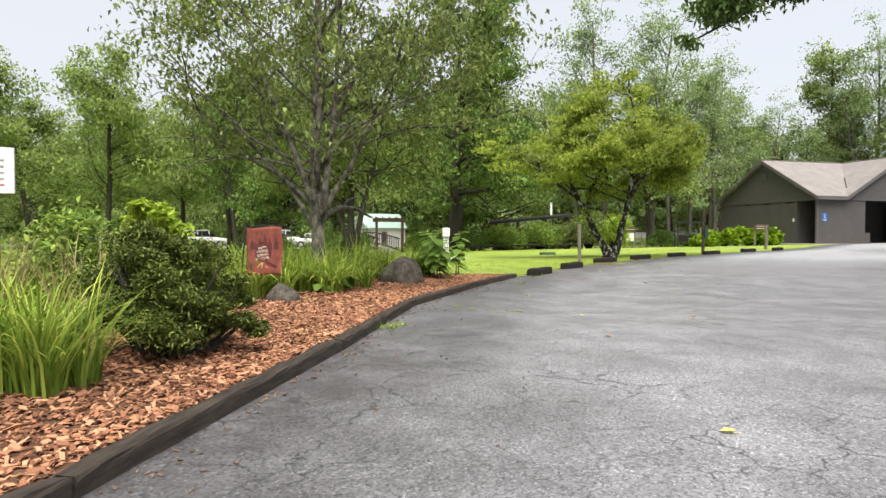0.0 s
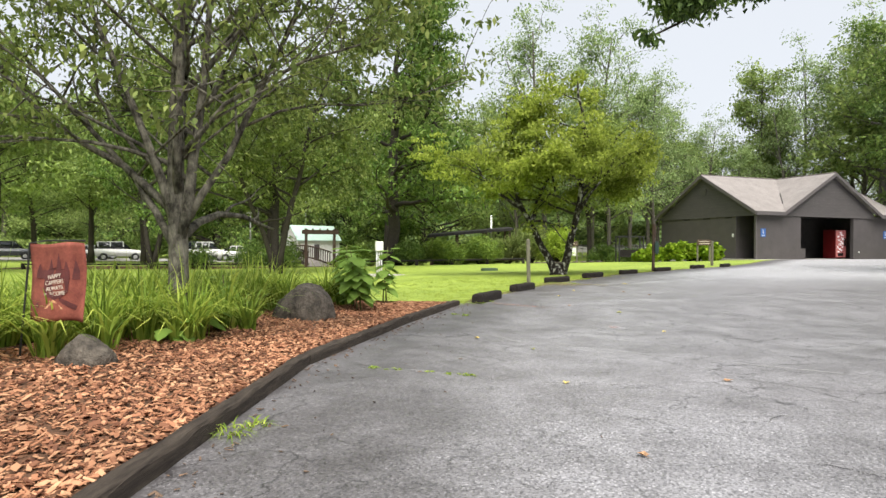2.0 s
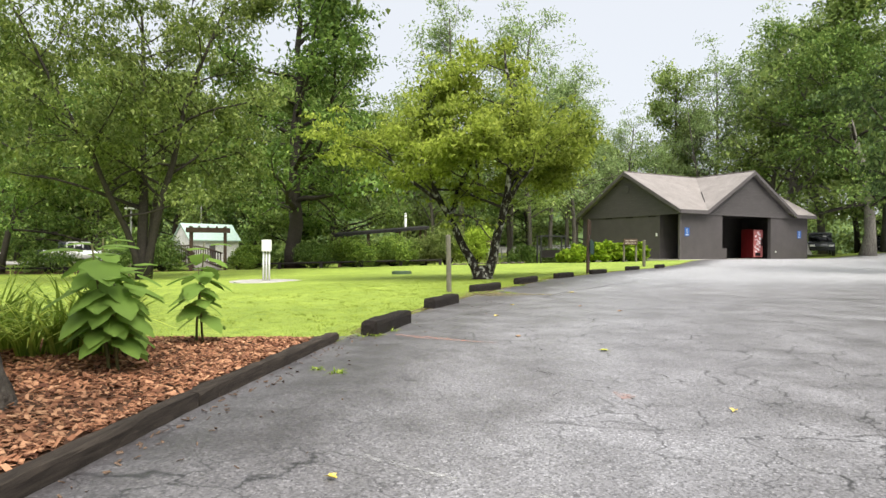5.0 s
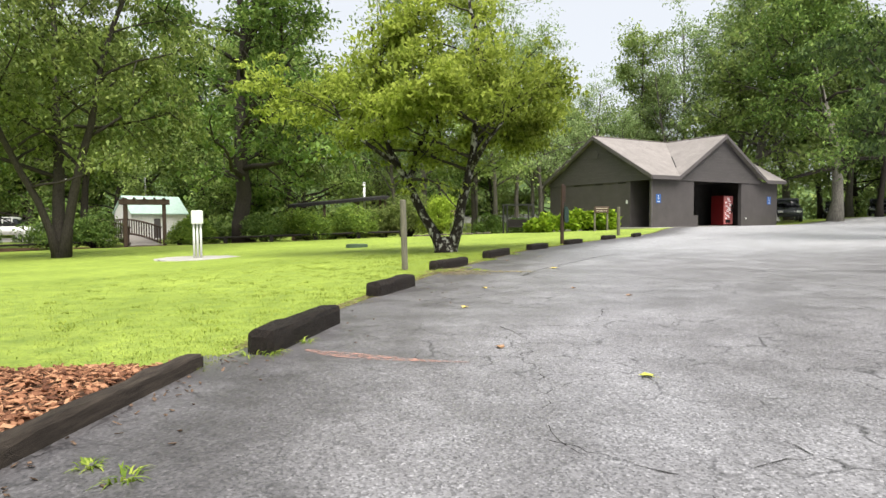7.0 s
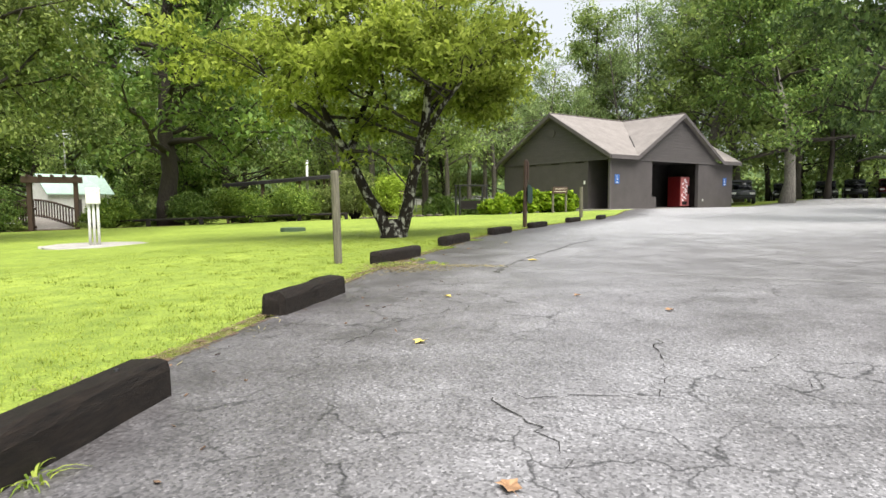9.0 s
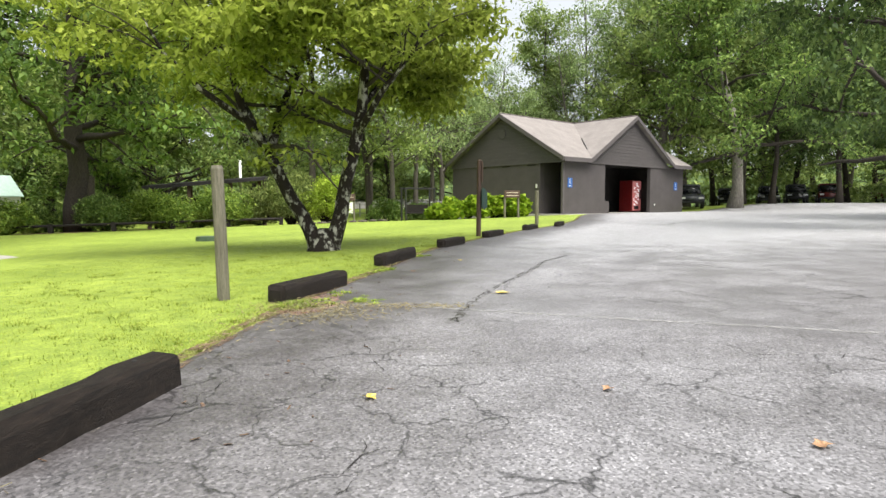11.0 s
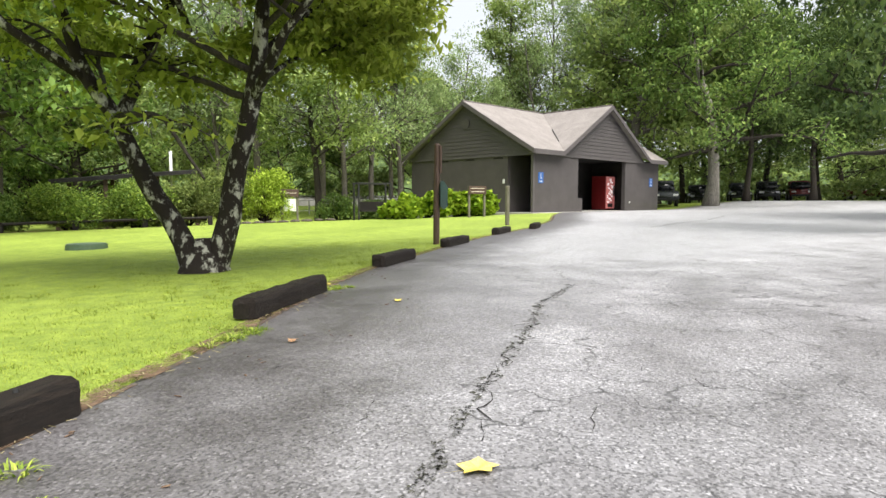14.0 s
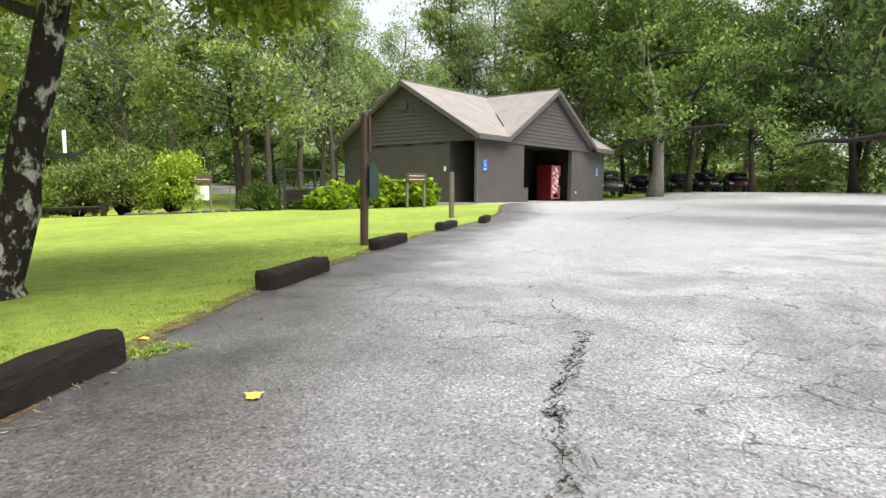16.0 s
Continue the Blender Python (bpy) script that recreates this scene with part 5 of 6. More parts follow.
MAPLE = [([(0, 0, -0.15), (0.02, 0.02, 1.0), (-0.03, 0.05, 2.5), (0, 0.1, 4.5), (-0.05, 0.1, 7.0)], 0.13), ([(0.02, 0, 1.0), (0.16, 0.05, 1.9), (0.3, 0.1, 3.3), (0.5, 0.1, 5.8)], 0.075),
         ([(0, 0, 1.2), (-0.3, -0.05, 2.1), (-0.9, -0.1, 3.5), (-1.5, -0.1, 5.4)], 0.06), ([(0, 0, 0.95), (-0.55, 0.1, 1.75), (-1.7, 0.15, 2.9), (-2.9, 0.1, 4.2)], 0.048),
         ([(0.02, 0, 1.1), (0.5, 0.2, 2.0), (1.2, 0.3, 3.5), (1.7, 0.3, 5.4)], 0.05), ([(0, 0.02, 1.6), (-0.15, 0.4, 2.8), (-0.2, 0.8, 4.5), (-0.1, 1.0, 6.2)], 0.055), ([(0.01, 0, 1.5), (0.12, -0.15, 2.8), (0.2, -0.3, 4.5), (0.3, -0.4, 6.4)], 0.055),
         ([(-0.02, 0, 1.9), (0.6, -0.1, 2.5), (1.5, -0.2, 2.9), (2.4, -0.3, 3.1)], 0.035)]
tree("maple_tree", -1.95, 8.5, 11, [([Vector(p) for p in ps], rr) for ps, rr in MAPLE], 2.6, 0.38, 31, 0.085, M_MAPLEBARK, M_LEAF_MAPLE,
     "multi-stemmed grey-barked tree with thin leaves in the mulch bed", low=0.22, limbs=9, twigs=5, droop=0.6, clear=1.75, up_bias=0.55, limb_len=0.5, lift=0.015)
tree("dogwood_tree", 3.54, 26.67, 5,
     [([bent(-0.05, -0.1), bent(-0.28, 0.4), bent(-0.66, 1.05), bent(-1.05, 1.85), bent(-1.5, 2.6), bent(-1.75, 3.3), bent(-1.9, 4.3), bent(-2.1, 5.4), bent(-2.2, 6.6)], 0.165),
      ([bent(0.08, -0.1), bent(0.26, 0.4), bent(0.4, 1.05), bent(0.62, 1.95), bent(0.82, 2.9), bent(0.9, 3.8), bent(1.0, 5.0), bent(0.9, 6.3), bent(0.7, 7.5)], 0.18),
      ([bent(-1.15, 2.0), bent(-1.0, 2.9, 0.4), bent(-0.6, 3.9, 0.7), bent(-0.5, 5.4, 0.9), bent(-0.6, 7.2, 0.7)], 0.1),
      ([bent(0.7, 2.3), bent(1.3, 3.1, -0.5), bent(1.9, 3.8, -0.6), bent(2.4, 4.6, -0.6)], 0.08),
      ([bent(-1.5, 2.6), bent(-2.3, 3.2, -0.4), bent(-3.0, 3.9, -0.5), bent(-3.4, 4.6, -0.5)], 0.08),
      ([bent(0.82, 2.9), Vector((1.6, 0.8, 3.9)), Vector((2.4, 1.2, 4.1)), Vector((3.0, 1.5, 3.6))], 0.06, 1.7),
      ([bent(0.7, 2.5), Vector((1.3, 1.2, 3.2)), Vector((2.0, 1.9, 3.6)), Vector((2.6, 2.3, 3.2))], 0.05, 1.6),
      ([bent(-0.2, 3.3, 0.2), bent(-0.1, 3.9, -0.7), bent(0.0, 4.0, -1.5), bent(0.0, 3.6, -2.2)], 0.05, 1.4)],
     2.7, 0.56, 32, 0.165, M_LICHENBARK, M_LEAF_DOG,
     "spreading yellow-green dogwood with two lichen-spotted trunks", low=0.4, limbs=10, twigs=6, droop=0.45, flat=0.3, clear=1.65, up_bias=0.08, limb_mat=M_DARKBARK, stump=(0.28, 0.46))
tree("oak_tree", -7.2, 48.5, 8, [([Vector((0, 0, -0.2)), Vector((0.05, 0, 3)), Vector((-0.1, 0.1, 7)), Vector((0.1, 0, 11)), Vector((0, 0.2, 15)), Vector((0.1, 0, 19))], 0.55)], 7.5, 1.25, 60, 0.34, M_DARKBARK, M_LEAF_OAK, "tall dark oak with a full crown behind the lawn", low=0.2, limbs=30, twigs=6, clear=3.0, up_bias=0.15)
tree("lawn_tree", -10.8, 34.0, 9, [(-0.06, 0.1, 13, 0.26), (0.16, 0.0, 13.5, 0.2), (-0.25, -0.1, 12, 0.16)], 4.8, 1.0, 100, 0.2, M_DARKBARK, M_LEAF_MAPLE, "dark multi-stemmed tree at the edge of the lawn", low=0.24, limbs=12, twigs=5, droop=0.5, clear=3.3)
tree("parking_tree", -24, 44, 10, [(-0.15, 0.1, 13, 0.2), (0.16, 0.0, 13.5, 0.2)], 5.0, 0.95, 72, 0.24, M_DARKBARK, M_LEAF_OAK, "slender dark tree beside the gravel lot", low=0.2, limbs=14, twigs=5, droop=0.5, clear=2.2)
# Its backlit look is put into the dark leaf colour.
tree("overhanging_tree", 23.5, 29.0, 12, [([Vector((0, 0, -0.2)), Vector((0.1, 0, 2)), Vector((0, 0.2, 5)), Vector((-0.3, 0.1, 9)), Vector((-0.2, 0.3, 14))], 0.4),
      ([Vector((0, 0.1, 4.2)), Vector((-3, 0.2, 8.5)), Vector((-6, -1.5, 11.5)), Vector((-9.5, -4, 12.0)), Vector((-13.9, -6.8, 9.6)), Vector((-18.0, -9.0, 6.9))], 0.15, 1.7),
      ([Vector((-9.5, -4, 12.0)), Vector((-13.5, -6.6, 10.4)), Vector((-17.6, -8.6, 8.2))], 0.06, 1.6)],
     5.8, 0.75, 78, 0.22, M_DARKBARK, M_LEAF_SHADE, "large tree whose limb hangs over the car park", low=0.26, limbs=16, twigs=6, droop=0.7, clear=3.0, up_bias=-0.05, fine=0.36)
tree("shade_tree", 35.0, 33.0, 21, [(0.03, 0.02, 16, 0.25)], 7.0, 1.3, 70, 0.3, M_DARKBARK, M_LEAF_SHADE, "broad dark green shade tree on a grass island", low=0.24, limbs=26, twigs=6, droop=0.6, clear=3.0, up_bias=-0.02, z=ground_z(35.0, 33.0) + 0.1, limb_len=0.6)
for ix, iy, ir in ((23.5, 29.0, 1.3), (35.0, 33.0, 1.3)):
    isle = bmesh.new()
    bmesh.ops.create_cone(isle, cap_ends=True, segments=32, radius1=ir, radius2=ir - 0.3, depth=0.24, matrix=Matrix.Translation((ix, iy, ground_z(ix, iy) + 0.03)))
    tagged(part("tree_pit", isle, M_MULCH), "small mulched tree pit in the car park", "mulch bed", kind="structure")

# ---- woods ----
PROTO = []
for k, (seed, h, r, reach, lf, mat, low, lab, bark, up) in enumerate((
        (101, 17, 0.32, 5.6, 0.36, M_LEAF_WOOD, 0.12, "tall leafy green woodland tree", M_DARKBARK, 0.2), (102, 20, 0.34, 5.0, 0.36, M_LEAF_WOOD, 0.2, "tall narrow green woodland tree", M_BARK, 0.45),
        (103, 18, 0.24, 5.4, 0.24, M_LEAF_HAZY, 0.24, "sparse-leaved woodland tree with haze painted into its pale leaves", M_BARK, 0.6), (104, 15, 0.3, 6.2, 0.38, M_LEAF_OAK, 0.08, "dark broad woodland tree", M_DARKBARK, 0.1), (105, 16, 0.3, 5.8, 0.34, M_LEAF_WOOD, 0.3, "leafy park tree with a bare lower trunk", M_DARKBARK, 0.12),
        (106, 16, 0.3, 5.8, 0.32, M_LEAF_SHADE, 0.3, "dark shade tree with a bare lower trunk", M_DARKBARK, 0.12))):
    PROTO.append(tree("woodland_tree", 0, 0, seed, [(0.02, 0.0, h, r)], reach, 1.45 if k != 2 else 1.15, 44 if k != 2 else 24, lf, bark, mat, lab, low=low, limbs=24, twigs=6, droop=0.3, clear=(0.8, 0.8, 0.8, 0.8, 4.2, 2.6)[k], limb_len=0.45 if k < 4 else 0.3, up_bias=up, z=0, sides=7))
rngw = np.random.default_rng(77)
WOODS = []
for k in range(24):
    WOODS.append((-82 + k * 3.7 + rngw.normal(0, 1.2), 78 + rngw.uniform(-3, 10) - 0.1 * abs(k - 12), (0, 3, 1, 0, 1, 3)[k % 6], rngw.uniform(0.8, 1.1)))
for k in range(16):
    x = -110 + k * 11 + rngw.normal(0, 2)
    WOODS.append((x, 104 + rngw.uniform(-6, 8), (0, 1, 3)[k % 3], rngw.uniform(1.0, 1.3) * (0.65 if -6 < x < 48 else 1.0)))
WOODS += [(-62, 52, 0, 1.0), (-55, 46, 3, 0.9), (-50, 50, 4, 0.95), (-36, 54, 4, 0.9), (-70, 38, 0, 1.1), (-52, 28, 4, 1.0), (-38, 34, 4, 0.85), (-31, 38, 4, 0.8), (-19, 53, 4, 0.95), (-29, 51, 4, 0.9), (-44, 57, 4, 0.9),
          (5.2, 66, 2, 1.3), (10, 69, 2, 1.28), (18, 73, 2, 0.9), (2.5, 69, 2, 0.95), (15, 62, 2, 0.95), (8.6, 57, 4, 0.85), (12.5, 59.5, 2, 0.9), (10.2, 56.2, 2, 0.85), (21, 66, 2, 0.7), (25, 71, 2, 0.75), (30.5, 70, 2, 0.95), (34.8, 62.6, 1, 1.35), (37.5, 70, 2, 1.3), (33, 73, 2, 1.15), (30, 80, 1, 1.0), (40, 76, 2, 1.2),
          (43.5, 70, 1, 1.25), (50, 74, 3, 1.1), (56, 76, 0, 1.1), (62, 80, 1, 1.15), (70, 80, 3, 1.2), (78, 78, 0, 1.2), (86, 72, 3, 1.2), (92, 62, 1, 1.2), (66, 90, 0, 1.3), (84, 88, 1, 1.4), (100, 80, 0, 1.4), (52, 59.5, 4, 0.95), (60, 66, 4, 1.0), (45.5, 60.5, 4, 0.9), (20, 75, 0, 0.8), (26, 77, 3, 0.85), (32, 77, 0, 0.85), (14, 79, 0, 0.8), (23, 83, 1, 0.78), (8, 80, 3, 0.8), (60, 50, 4, 1.1), (68, 56, 4, 1.1), (76, 58, 0, 1.2), (62, 57, 4, 1.25), (71, 63, 4, 1.3), (64, 43, 4, 1.0), (80, 50, 3, 1.1), (47, 66, 1, 1.0), (58, 71, 4, 1.1), (-11.0, 64, 4, 1.1), (-31, 76, 1, 1.15), (-8, 71, 0, 1.2), (-34, 74, 3, 1.2)]
for k, (x, y, p, s) in enumerate(WOODS):
    # Right of the lot, the same park trees get the darkened leaf colour.
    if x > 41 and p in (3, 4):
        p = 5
    copy_thing(PROTO[p], Matrix.Translation((x, y, ground_z(x, y) - 0.05)) @ Matrix.Rotation(k * 1.7, 4, "Z") @ Matrix.Diagonal((s, s, s * (0.92 + 0.03 * (k % 6)), 1)))
for k, p in enumerate(PROTO):
    p.matrix_world = Matrix.Translation(((-100, 60), (-92, 48), (16.5, 72), (98, 96), (-66, 33), (88, 56))[k] + (0,)) @ Matrix.Translation((0, 0, -0.4))
vv = [(x, y, ground_z(x, y) + 0.04) for x in (56, 70, 90, 120, 150) for y in (30, 45, 60, 68)]
tagged(link("verge", vv, [(i * 4 + j, (i + 1) * 4 + j, (i + 1) * 4 + j + 1, i * 4 + j + 1) for i in range(4) for j in range(3)], M_LAWN), "grass verge under trees beyond the car park", "lawn", kind="structure")
# wooded hill and undergrowth behind the trees
hv, hf, na, nr = [], [], 90, 9
for i in range(na + 1):
    a = radians(-80 + 165 * i / na)
    for j in range(nr):
        d = 108 + j * 14
        x, y = math.sin(a) * d, math.cos(a) * d + 6
        h = -1.5 + (4.5 + 11 * ease(math.degrees(a), -70, -12) * (1 - 0.55 * ease(math.degrees(a), 2, 30))) * ease(j, 0, 5) + 2.2 * noise.noise(Vector((x * 0.05, y * 0.05, 0))) + 1.6 * noise.noise(Vector((x * 0.2, y * 0.2, 3)))
        hv.append((x, y, h))
for i in range(na):
    for j in range(nr - 1):
        hf.append((i * nr + j, (i + 1) * nr + j, (i + 1) * nr + j + 1, i * nr + j + 1))
hill = tagged(link("hillside", hv, hf, M_UNDER, smooth=True), "wooded green hillside beyond the park", "hillside", kind="structure")
hp = np.array(hv)
pick = rngw.integers(0, len(hp), 26000)
hc = hp[pick] + rngw.normal(0, 1, (len(pick), 3)) * np.array([3.5, 3.5, 0.9]) + np.array([0, 0, 1.2])
tagged(leaves("hill_foliage", hc, 1.3, M_LEAF_WOOD, None, rngw, wide=0.7), "dense leaf canopy on the far hillside", "foliage", kind="stuff")
uc = []
for _ in range(30000):
    a = radians(rngw.uniform(-66, 70))
    d = rngw.uniform(84, 98)
    x, y = math.sin(a) * d, math.cos(a) * d + 6
    top = 2.6 + 1.8 * noise.noise(Vector((x * 0.12, y * 0.12, 7)))
    uc.append((x, y, ground_z(x, y) + top * rngw.random() ** 0.7))
tagged(leaves("undergrowth", uc, 0.5, M_LEAF_WOOD, None, rngw, wide=0.6), "green undergrowth at the foot of the woods", "undergrowth", kind="stuff")
tree("pale_trunk_tree", 38.3, 56.6, 14, [(0.02, 0.0, 19, 0.46)], 7.0, 1.3, 46, 0.32, M_PALEBARK, M_LEAF_OAK, "big tree with a pale grey lower trunk by the parked cars", low=0.2, limbs=28, twigs=6, clear=3.2, up_bias=0.1, limb_mat=M_DARKBARK)

# ---- road details: cracks, faded lines, clay, fallen leaves, weeds ----
def road_z(x, y):
    return ground_z(x, y) + road_lift(x - edge_x(y), y)


def crack(pts, width, seed, mat, name="road_crack", label="dark branching crack in the asphalt", ragged=1.0):
    """A ragged strip along pts."""
    rng = np.random.default_rng(seed)
    verts, faces = [], []
    path = []
    for (ax, ay), (bx_, by_) in zip(pts[:-1], pts[1:]):
        n = max(2, int(math.hypot(bx_ - ax, by_ - ay) / 0.07))
        for k in range(n):
            path.append((ax + (bx_ - ax) * k / n + rng.normal(0, 0.022 * ragged), ay + (by_ - ay) * k / n + rng.normal(0, 0.022 * ragged)))
    path.append(pts[-1])
    for k, (x, y) in enumerate(path):
        nx_, ny_ = path[min(k + 1, len(path) - 1)][0] - path[max(0, k - 1)][0], path[min(k + 1, len(path) - 1)][1] - path[max(0, k - 1)][1]
        ln = math.hypot(nx_, ny_) or 1
        w = width * (max(0.02, rng.uniform(-0.5, 1.1)) if ragged > 0.5 else 1.0) * 0.5
        verts.append((x - ny_ / ln * w, y + nx_ / ln * w, road_z(x, y) + 0.004))
        verts.append((x + ny_ / ln * w, y - nx_ / ln * w, road_z(x, y) + 0.004))
    for k in range(len(path) - 1):
        faces.append((2 * k, 2 * k + 1, 2 * k + 3, 2 * k + 2))
    return tagged(link(name, verts, faces, mat), label, "crack", kind="structure")


rk = np.random.default_rng(88)
CR = [[(7.4, 23.43), (6.5, 22.4), (5.82, 21.25), (5.27, 20.5), (4.9, 19.7)], [(7.4, 23.43), (8.2, 25.4)], [(7.1, 23.45), (7.9, 23.4)], [(2.85, 12.64), (2.7, 12.0), (2.62, 11.42), (2.69, 10.9), (2.4, 10.2)], [(3.18, 12.45), (2.75, 12.1)], [(2.6, 11.4), (3.0, 11.0), (3.1, 10.4)],
      [(2.06, 7.11), (2.28, 7.44), (2.5, 7.5)], [(1.89, 3.51), (2.3, 3.4), (2.9, 3.6)], [(2.84, 13.94), (2.93, 13.33), (2.8, 12.9)], [(3.79, 14.22), (3.5, 13.8), (2.84, 13.94)], [(3.79, 14.22), (4.1, 14.9)], [(2.0, 14.6), (2.6, 15.6), (3.2, 16.1)],
      [(0.48, 7.15), (0.82, 7.08), (1.37, 7.07), (2.06, 7.11), (2.9, 6.9)]]
for k, pts in enumerate(CR):
    crack(pts, 0.012 if k < 2 else 0.009, 200 + k, M_CRACK)
for k in range(3):
    crack([(x + rk.normal(0, 0.025), y) for x, y in [(7.4, 23.43), (6.5, 22.4), (5.82, 21.25), (5.27, 20.5), (4.73, 19.7), (4.16, 18.7), (3.95, 18.2)]], 0.075, 240 + k, M_CRACKGRIT, "crumbled_seam", "crumbled gritty seam in the asphalt")
for k in range(46):
    x, y = rk.uniform(2.0, 7.5), rk.uniform(3, 24)
    a = rk.uniform(0, 6.3)
    p = [(x, y)]
    for _ in range(3):
        a += rk.normal(0, 0.7)
        p.append((p[-1][0] + math.cos(a) * 0.25, p[-1][1] + math.sin(a) * 0.25))
    crack(p, 0.007, 300 + k, M_CRACK)
crack([(15.97, 33.62), (18.5, 35.6), (21.5, 37.5), (25, 40.5)], 0.1, 260, M_CRACK, "tar_seam", "dark tar seam across the asphalt")
crack([(3.3, 19.2), (3.9, 18.9), (4.62, 18.38), (5.66, 17.69), (7.5, 16.5), (10, 15.0)], 0.075, 261, M_FADED, "faded_line", "worn pale parking line on the asphalt", 0.1)
crack([(1.4, 9.3), (2.6, 8.7), (4.0, 8.0), (6, 7.0)], 0.04, 262, M_FADED, "faded_line", "worn pale parking line on the asphalt", 0.1)
crack([(0.45, 7.12), (1.4, 7.05), (2.6, 6.95)], 0.02, 263, M_FADED, "faded_line", "worn pale parking line on the asphalt", 0.1)


def smear(pts, mat, label, name):
    bm = bmesh.new()
    vs = [bm.verts.new((x, y, road_z(x, y) + 0.005)) for x, y in pts]
    bm.faces.new(vs)
    bmesh.ops.triangulate(bm, faces=bm.faces)
    return tagged(part(name, bm, mat), label, "stain", kind="structure")


def clay(x, y, length, width, turn, seed):
    rng = np.random.default_rng(seed)
    pts = []
    for k in range(36):
        a = 2 * math.pi * k / 36
        q = 1 + rng.normal(0, 0.03) + 0.12 * math.sin(3 * a + seed)
        px, py = math.cos(a) * length * 0.5 * q, math.sin(a) * width * 0.5 * q * (1.2 - 0.7 * math.cos(a))
        pts.append((x + px * math.cos(turn) - py * math.sin(turn), y + px * math.sin(turn) + py * math.cos(turn)))
    smear(pts, M_CLAY, "orange clay washed across the asphalt", "clay_smear")


streak = [(1.36, 13.1), (1.48, 13.0), (1.62, 12.92), (1.8, 12.86), (2.0, 12.82), (2.2, 12.8), (2.42, 12.78)]
half = (0.02, 0.05, 0.07, 0.065, 0.045, 0.025, 0.008)
smear([(x - 0.3 * h, y - h) for (x, y), h in zip(streak, half)] + [(x + 0.3 * h, y + h) for (x, y), h in reversed(list(zip(streak, half)))], M_CLAY, "orange clay washed across the asphalt", "clay_smear")
clay(3.0, 19.15, 0.75, 0.3, 0.6, 2)
clay(2.9, 18.95, 0.4, 0.22, 0.3, 6)
clay(3.06, 19.55, 0.8, 0.34, 1.05, 9)
clay(3.05, 10.6, 0.12, 0.16, 0.2, 3)
dirt = []
for y in np.arange(13.2, 44, 0.35):
    dirt.append((edge_x(y) + 0.04, float(y)))
crack(dirt, 0.16, 270, M_DIRT, "dirt_edge", "brown soil washed along the lawn edge", 0.15)
straw = []
for _ in range(1500):
    y = rk.uniform(13.0, 27)
    x = edge_x(y) + rk.normal(0.02, 0.1)
    straw.append((x, y, max(road_z(x, y), ground_z(x, y)) + 0.008))
for _ in range(700):
    x, y = rk.normal(2.85, 0.22), rk.normal(19.2, 0.17)
    straw.append((x, y, max(road_z(x, y), ground_z(x, y)) + rk.uniform(0.006, 0.03)))
for _ in range(1100):
    x, y = rk.normal(3.02, 0.3), rk.normal(18.78, 0.2)
    straw.append((x, y, max(road_z(x, y), ground_z(x, y)) + rk.uniform(0.004, 0.02)))
for _ in range(500):
    f = rk.random()
    x, y = 3.2 + 1.0 * f + rk.normal(0, 0.08), 19.15 - 0.3 * f + rk.normal(0, 0.07)
    straw.append((x, y, road_z(x, y) + rk.uniform(0.004, 0.012)))
chips("dead_grass", straw, 0.033, M_STRAWBIT, 8, "pale dead grass clippings along the lawn edge", 0.3)
LEAVES = [(4.8, 19.48, 0.16, 0), (5.37, 22.95, 0.12, 0), (3.41, 12.36, 0.1, 1), (2.66, 14.93, 0.1, 0), (3.11, 16.56, 0.08, 0), (4.6, 15.6, 0.09, 2), (2.69, 13.15, 0.1, 2), (2.7, 2.55, 0.08, 0), (2.1, 7.0, 0.07, 0), (1.3, 9.0, 0.06, 0), (3.4, 7.3, 0.1, 2), (2.3, 5.2, 0.07, 2), (4.2, 16.4, 0.07, 2), (1.9, 8.6, 0.06, 1), (3.0, 20.8, 0.09, 2), (4.35, 21.6, 0.1, 2), (4.9, 24.2, 0.08, 0), (3.6, 10.2, 0.07, 0)]
for k, (x, y, s, c) in enumerate(LEAVES):
    bm = bmesh.new()
    out = []
    for j in range(10):
        a = j * math.pi / 5
        r = s * 0.5 * (1.0 if j % 2 == 0 else 0.62)
        out.append(bm.verts.new((math.cos(a) * r, math.sin(a) * r * 0.8, 0.006 + 0.012 * abs(math.sin(a)))))
    mid = bm.verts.new((0, 0, 0.004))
    for j in range(10):
        bm.faces.new((mid, out[j], out[(j + 1) % 10]))
    v0 = bm.verts.new((-s * 0.9, 0.004, 0.004))
    bm.faces.new((mid, out[5], v0))
    ob = part("fallen_leaf", bm, (M_YLEAF, M_GLEAF, M_BLEAF)[c])
    ob.matrix_world = pose(x, y, road_z(x, y) + 0.003, 0, 0, k * 77)
    tagged(ob, ("yellow fallen leaf on the asphalt", "green-yellow fallen leaf on the asphalt", "brown fallen leaf on the asphalt")[c], "leaf")
dl = []
for _ in range(170):
    y = rk.uniform(0.5, 25)
    x = edge_x(y) + 0.1 + abs(rk.normal(0, 0.55))
    dl.append((x, y, road_z(x, y) + 0.004))
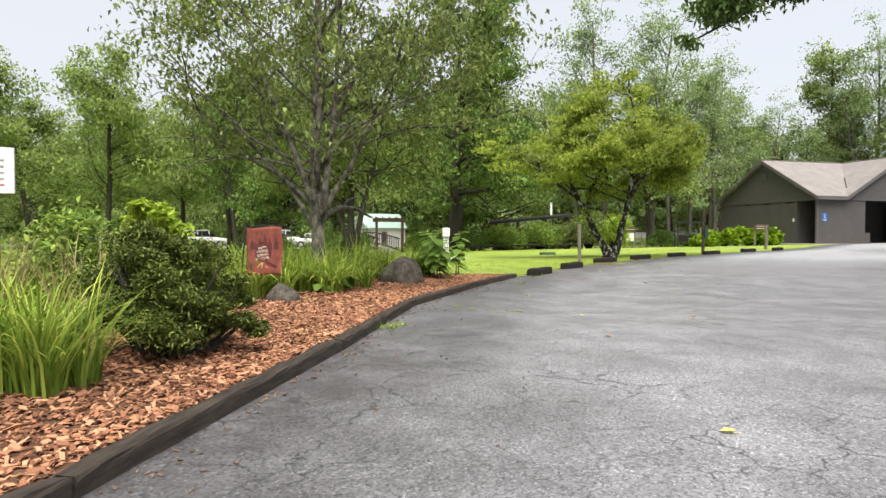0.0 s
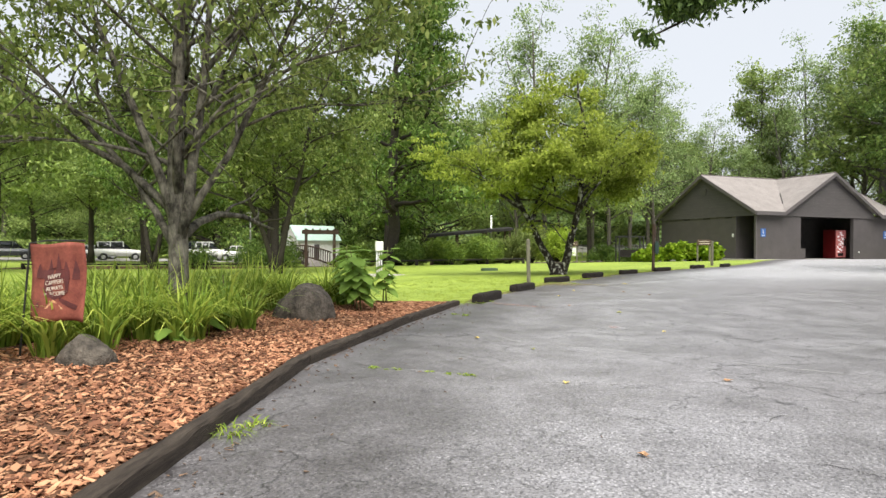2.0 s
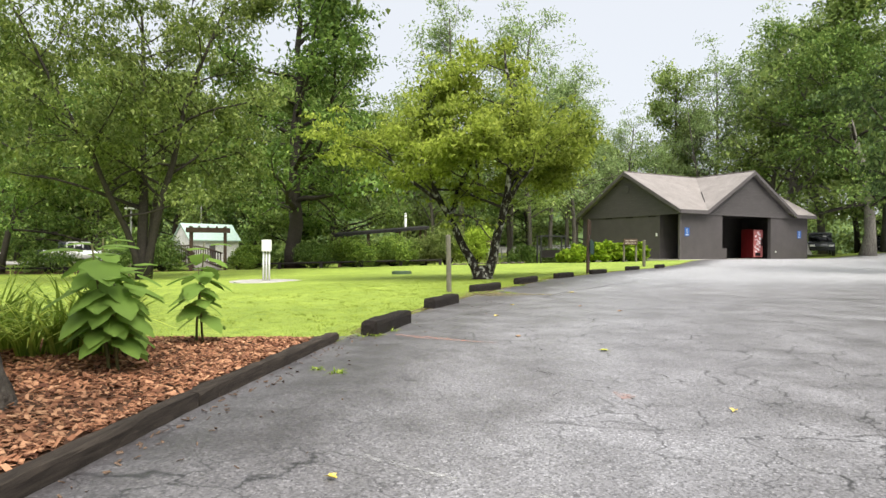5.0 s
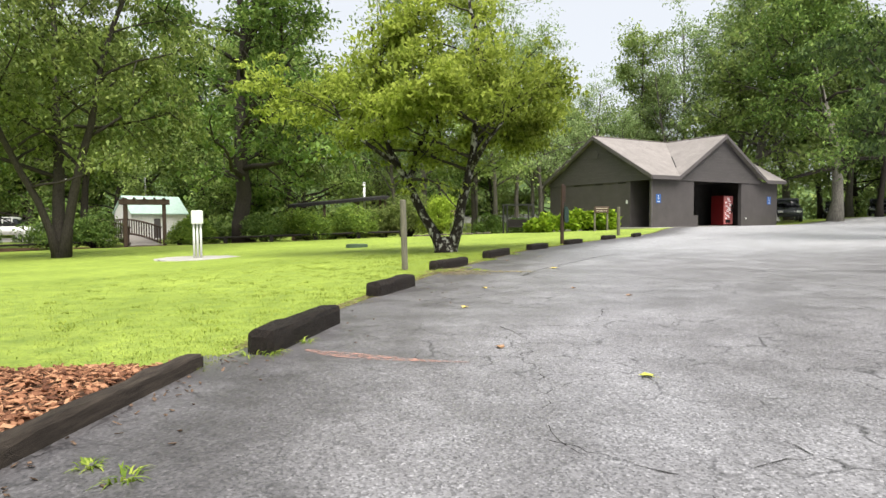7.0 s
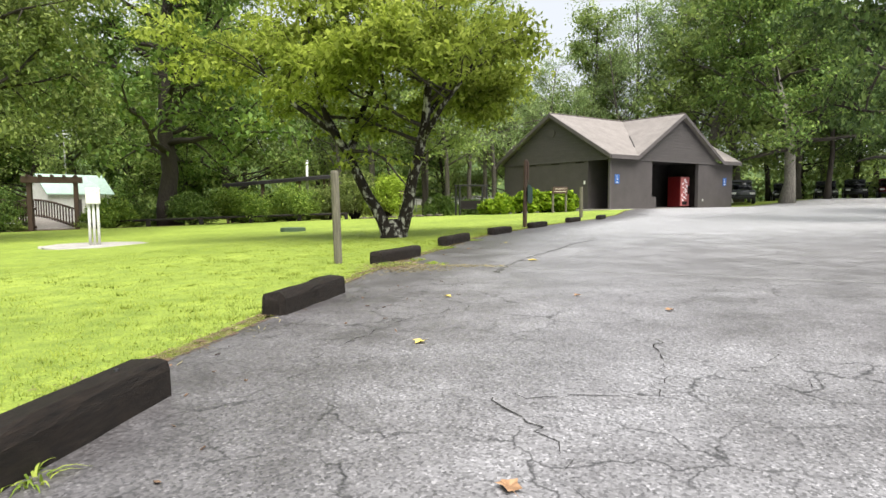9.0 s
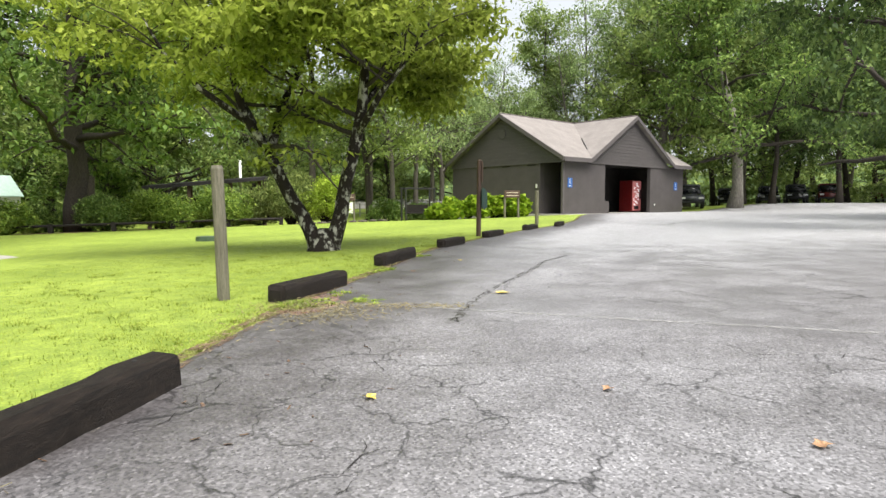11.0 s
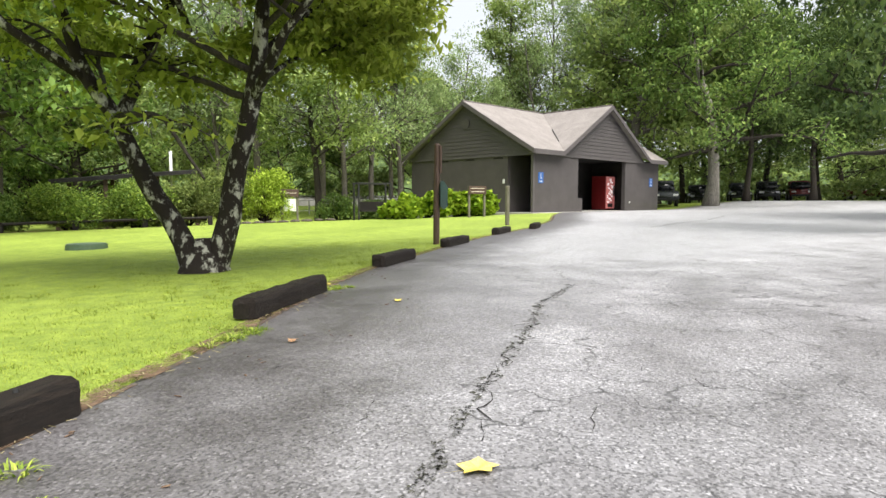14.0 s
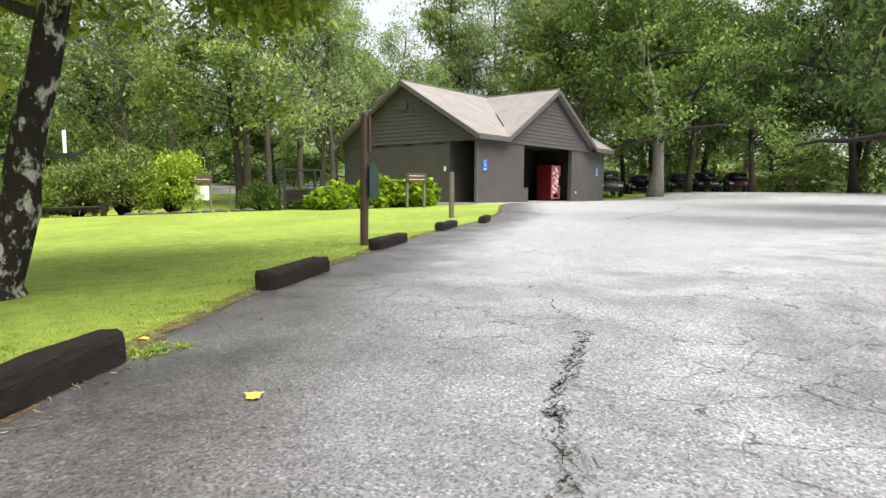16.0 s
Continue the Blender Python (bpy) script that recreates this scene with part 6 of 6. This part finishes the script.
chips("leaf_litter", dl, 0.026, M_LITTER, 7, "small dry leaf bits scattered on the asphalt")
wd = [(rk.uniform(0.45, 1.45), 7.12 + rk.normal(0, 0.02), 0.0, rk.uniform(0.12, 0.32)) for k in range(16)] + [(0.2, 5.3, 0, 0.9), (0.26, 5.42, 0, 0.7), (1.02, 11.08, 0, 0.5), (0.85, 11.2, 0, 0.4), (1.05, 13.0, 0, 0.9), (1.15, 13.05, 0, 0.6), (1.3, 13.4, 0, 0.6)]
wd += [(rk.normal(2.75, 0.16), rk.normal(19.15, 0.14), 0, rk.uniform(0.4, 0.9)) for _ in range(16)] + [(rk.normal(3.3, 0.2), rk.normal(19.3, 0.1), 0, rk.uniform(0.2, 0.5)) for _ in range(10)]
wd += [(rk.normal(3.32, 0.13), rk.normal(19.62, 0.17), 0, rk.uniform(0.25, 0.5)) for _ in range(7)]
wd += [(rk.normal(4.95, 0.12), rk.normal(23.95, 0.12), 0, rk.uniform(0.3, 0.6)) for _ in range(8)] + [(rk.normal(4.0, 0.12), rk.normal(21.95, 0.12), 0, rk.uniform(0.3, 0.6)) for _ in range(10)]
blades("weeds", [(x, y, road_z(x, y) - 0.005, s) for x, y, _, s in wd], 34, 0.1, 0.011, M_BLADE, 91, "small green weeds along cracks and timbers", lean=1.7)
# lawn blades along the walk
gb = []
for _ in range(9000):
    y = rk.uniform(12.6, 32)
    s = 0.02 + 7.0 * rk.random() ** 1.9
    x = edge_x(y) - s
    gb.append((x, y, ground_z(x, y), rk.uniform(0.6, 1.2)))
blades("lawn_grass", gb, 7, 0.034, 0.005, M_LAWNBLADE, 92, "short mown grass blades of the lawn", lean=1.3)
tufts = []
for _ in range(150):
    y = rk.uniform(13.2, 27)
    x = edge_x(y) - 0.15 - 5.0 * rk.random() ** 1.6
    tufts.append((x, y, ground_z(x, y), rk.uniform(0.5, 1.2)))
blades("lawn_tufts", tufts, 26, 0.06, 0.009, M_LAWNBLADE, 95, "coarser grass tufts standing in the lawn", lean=1.5)
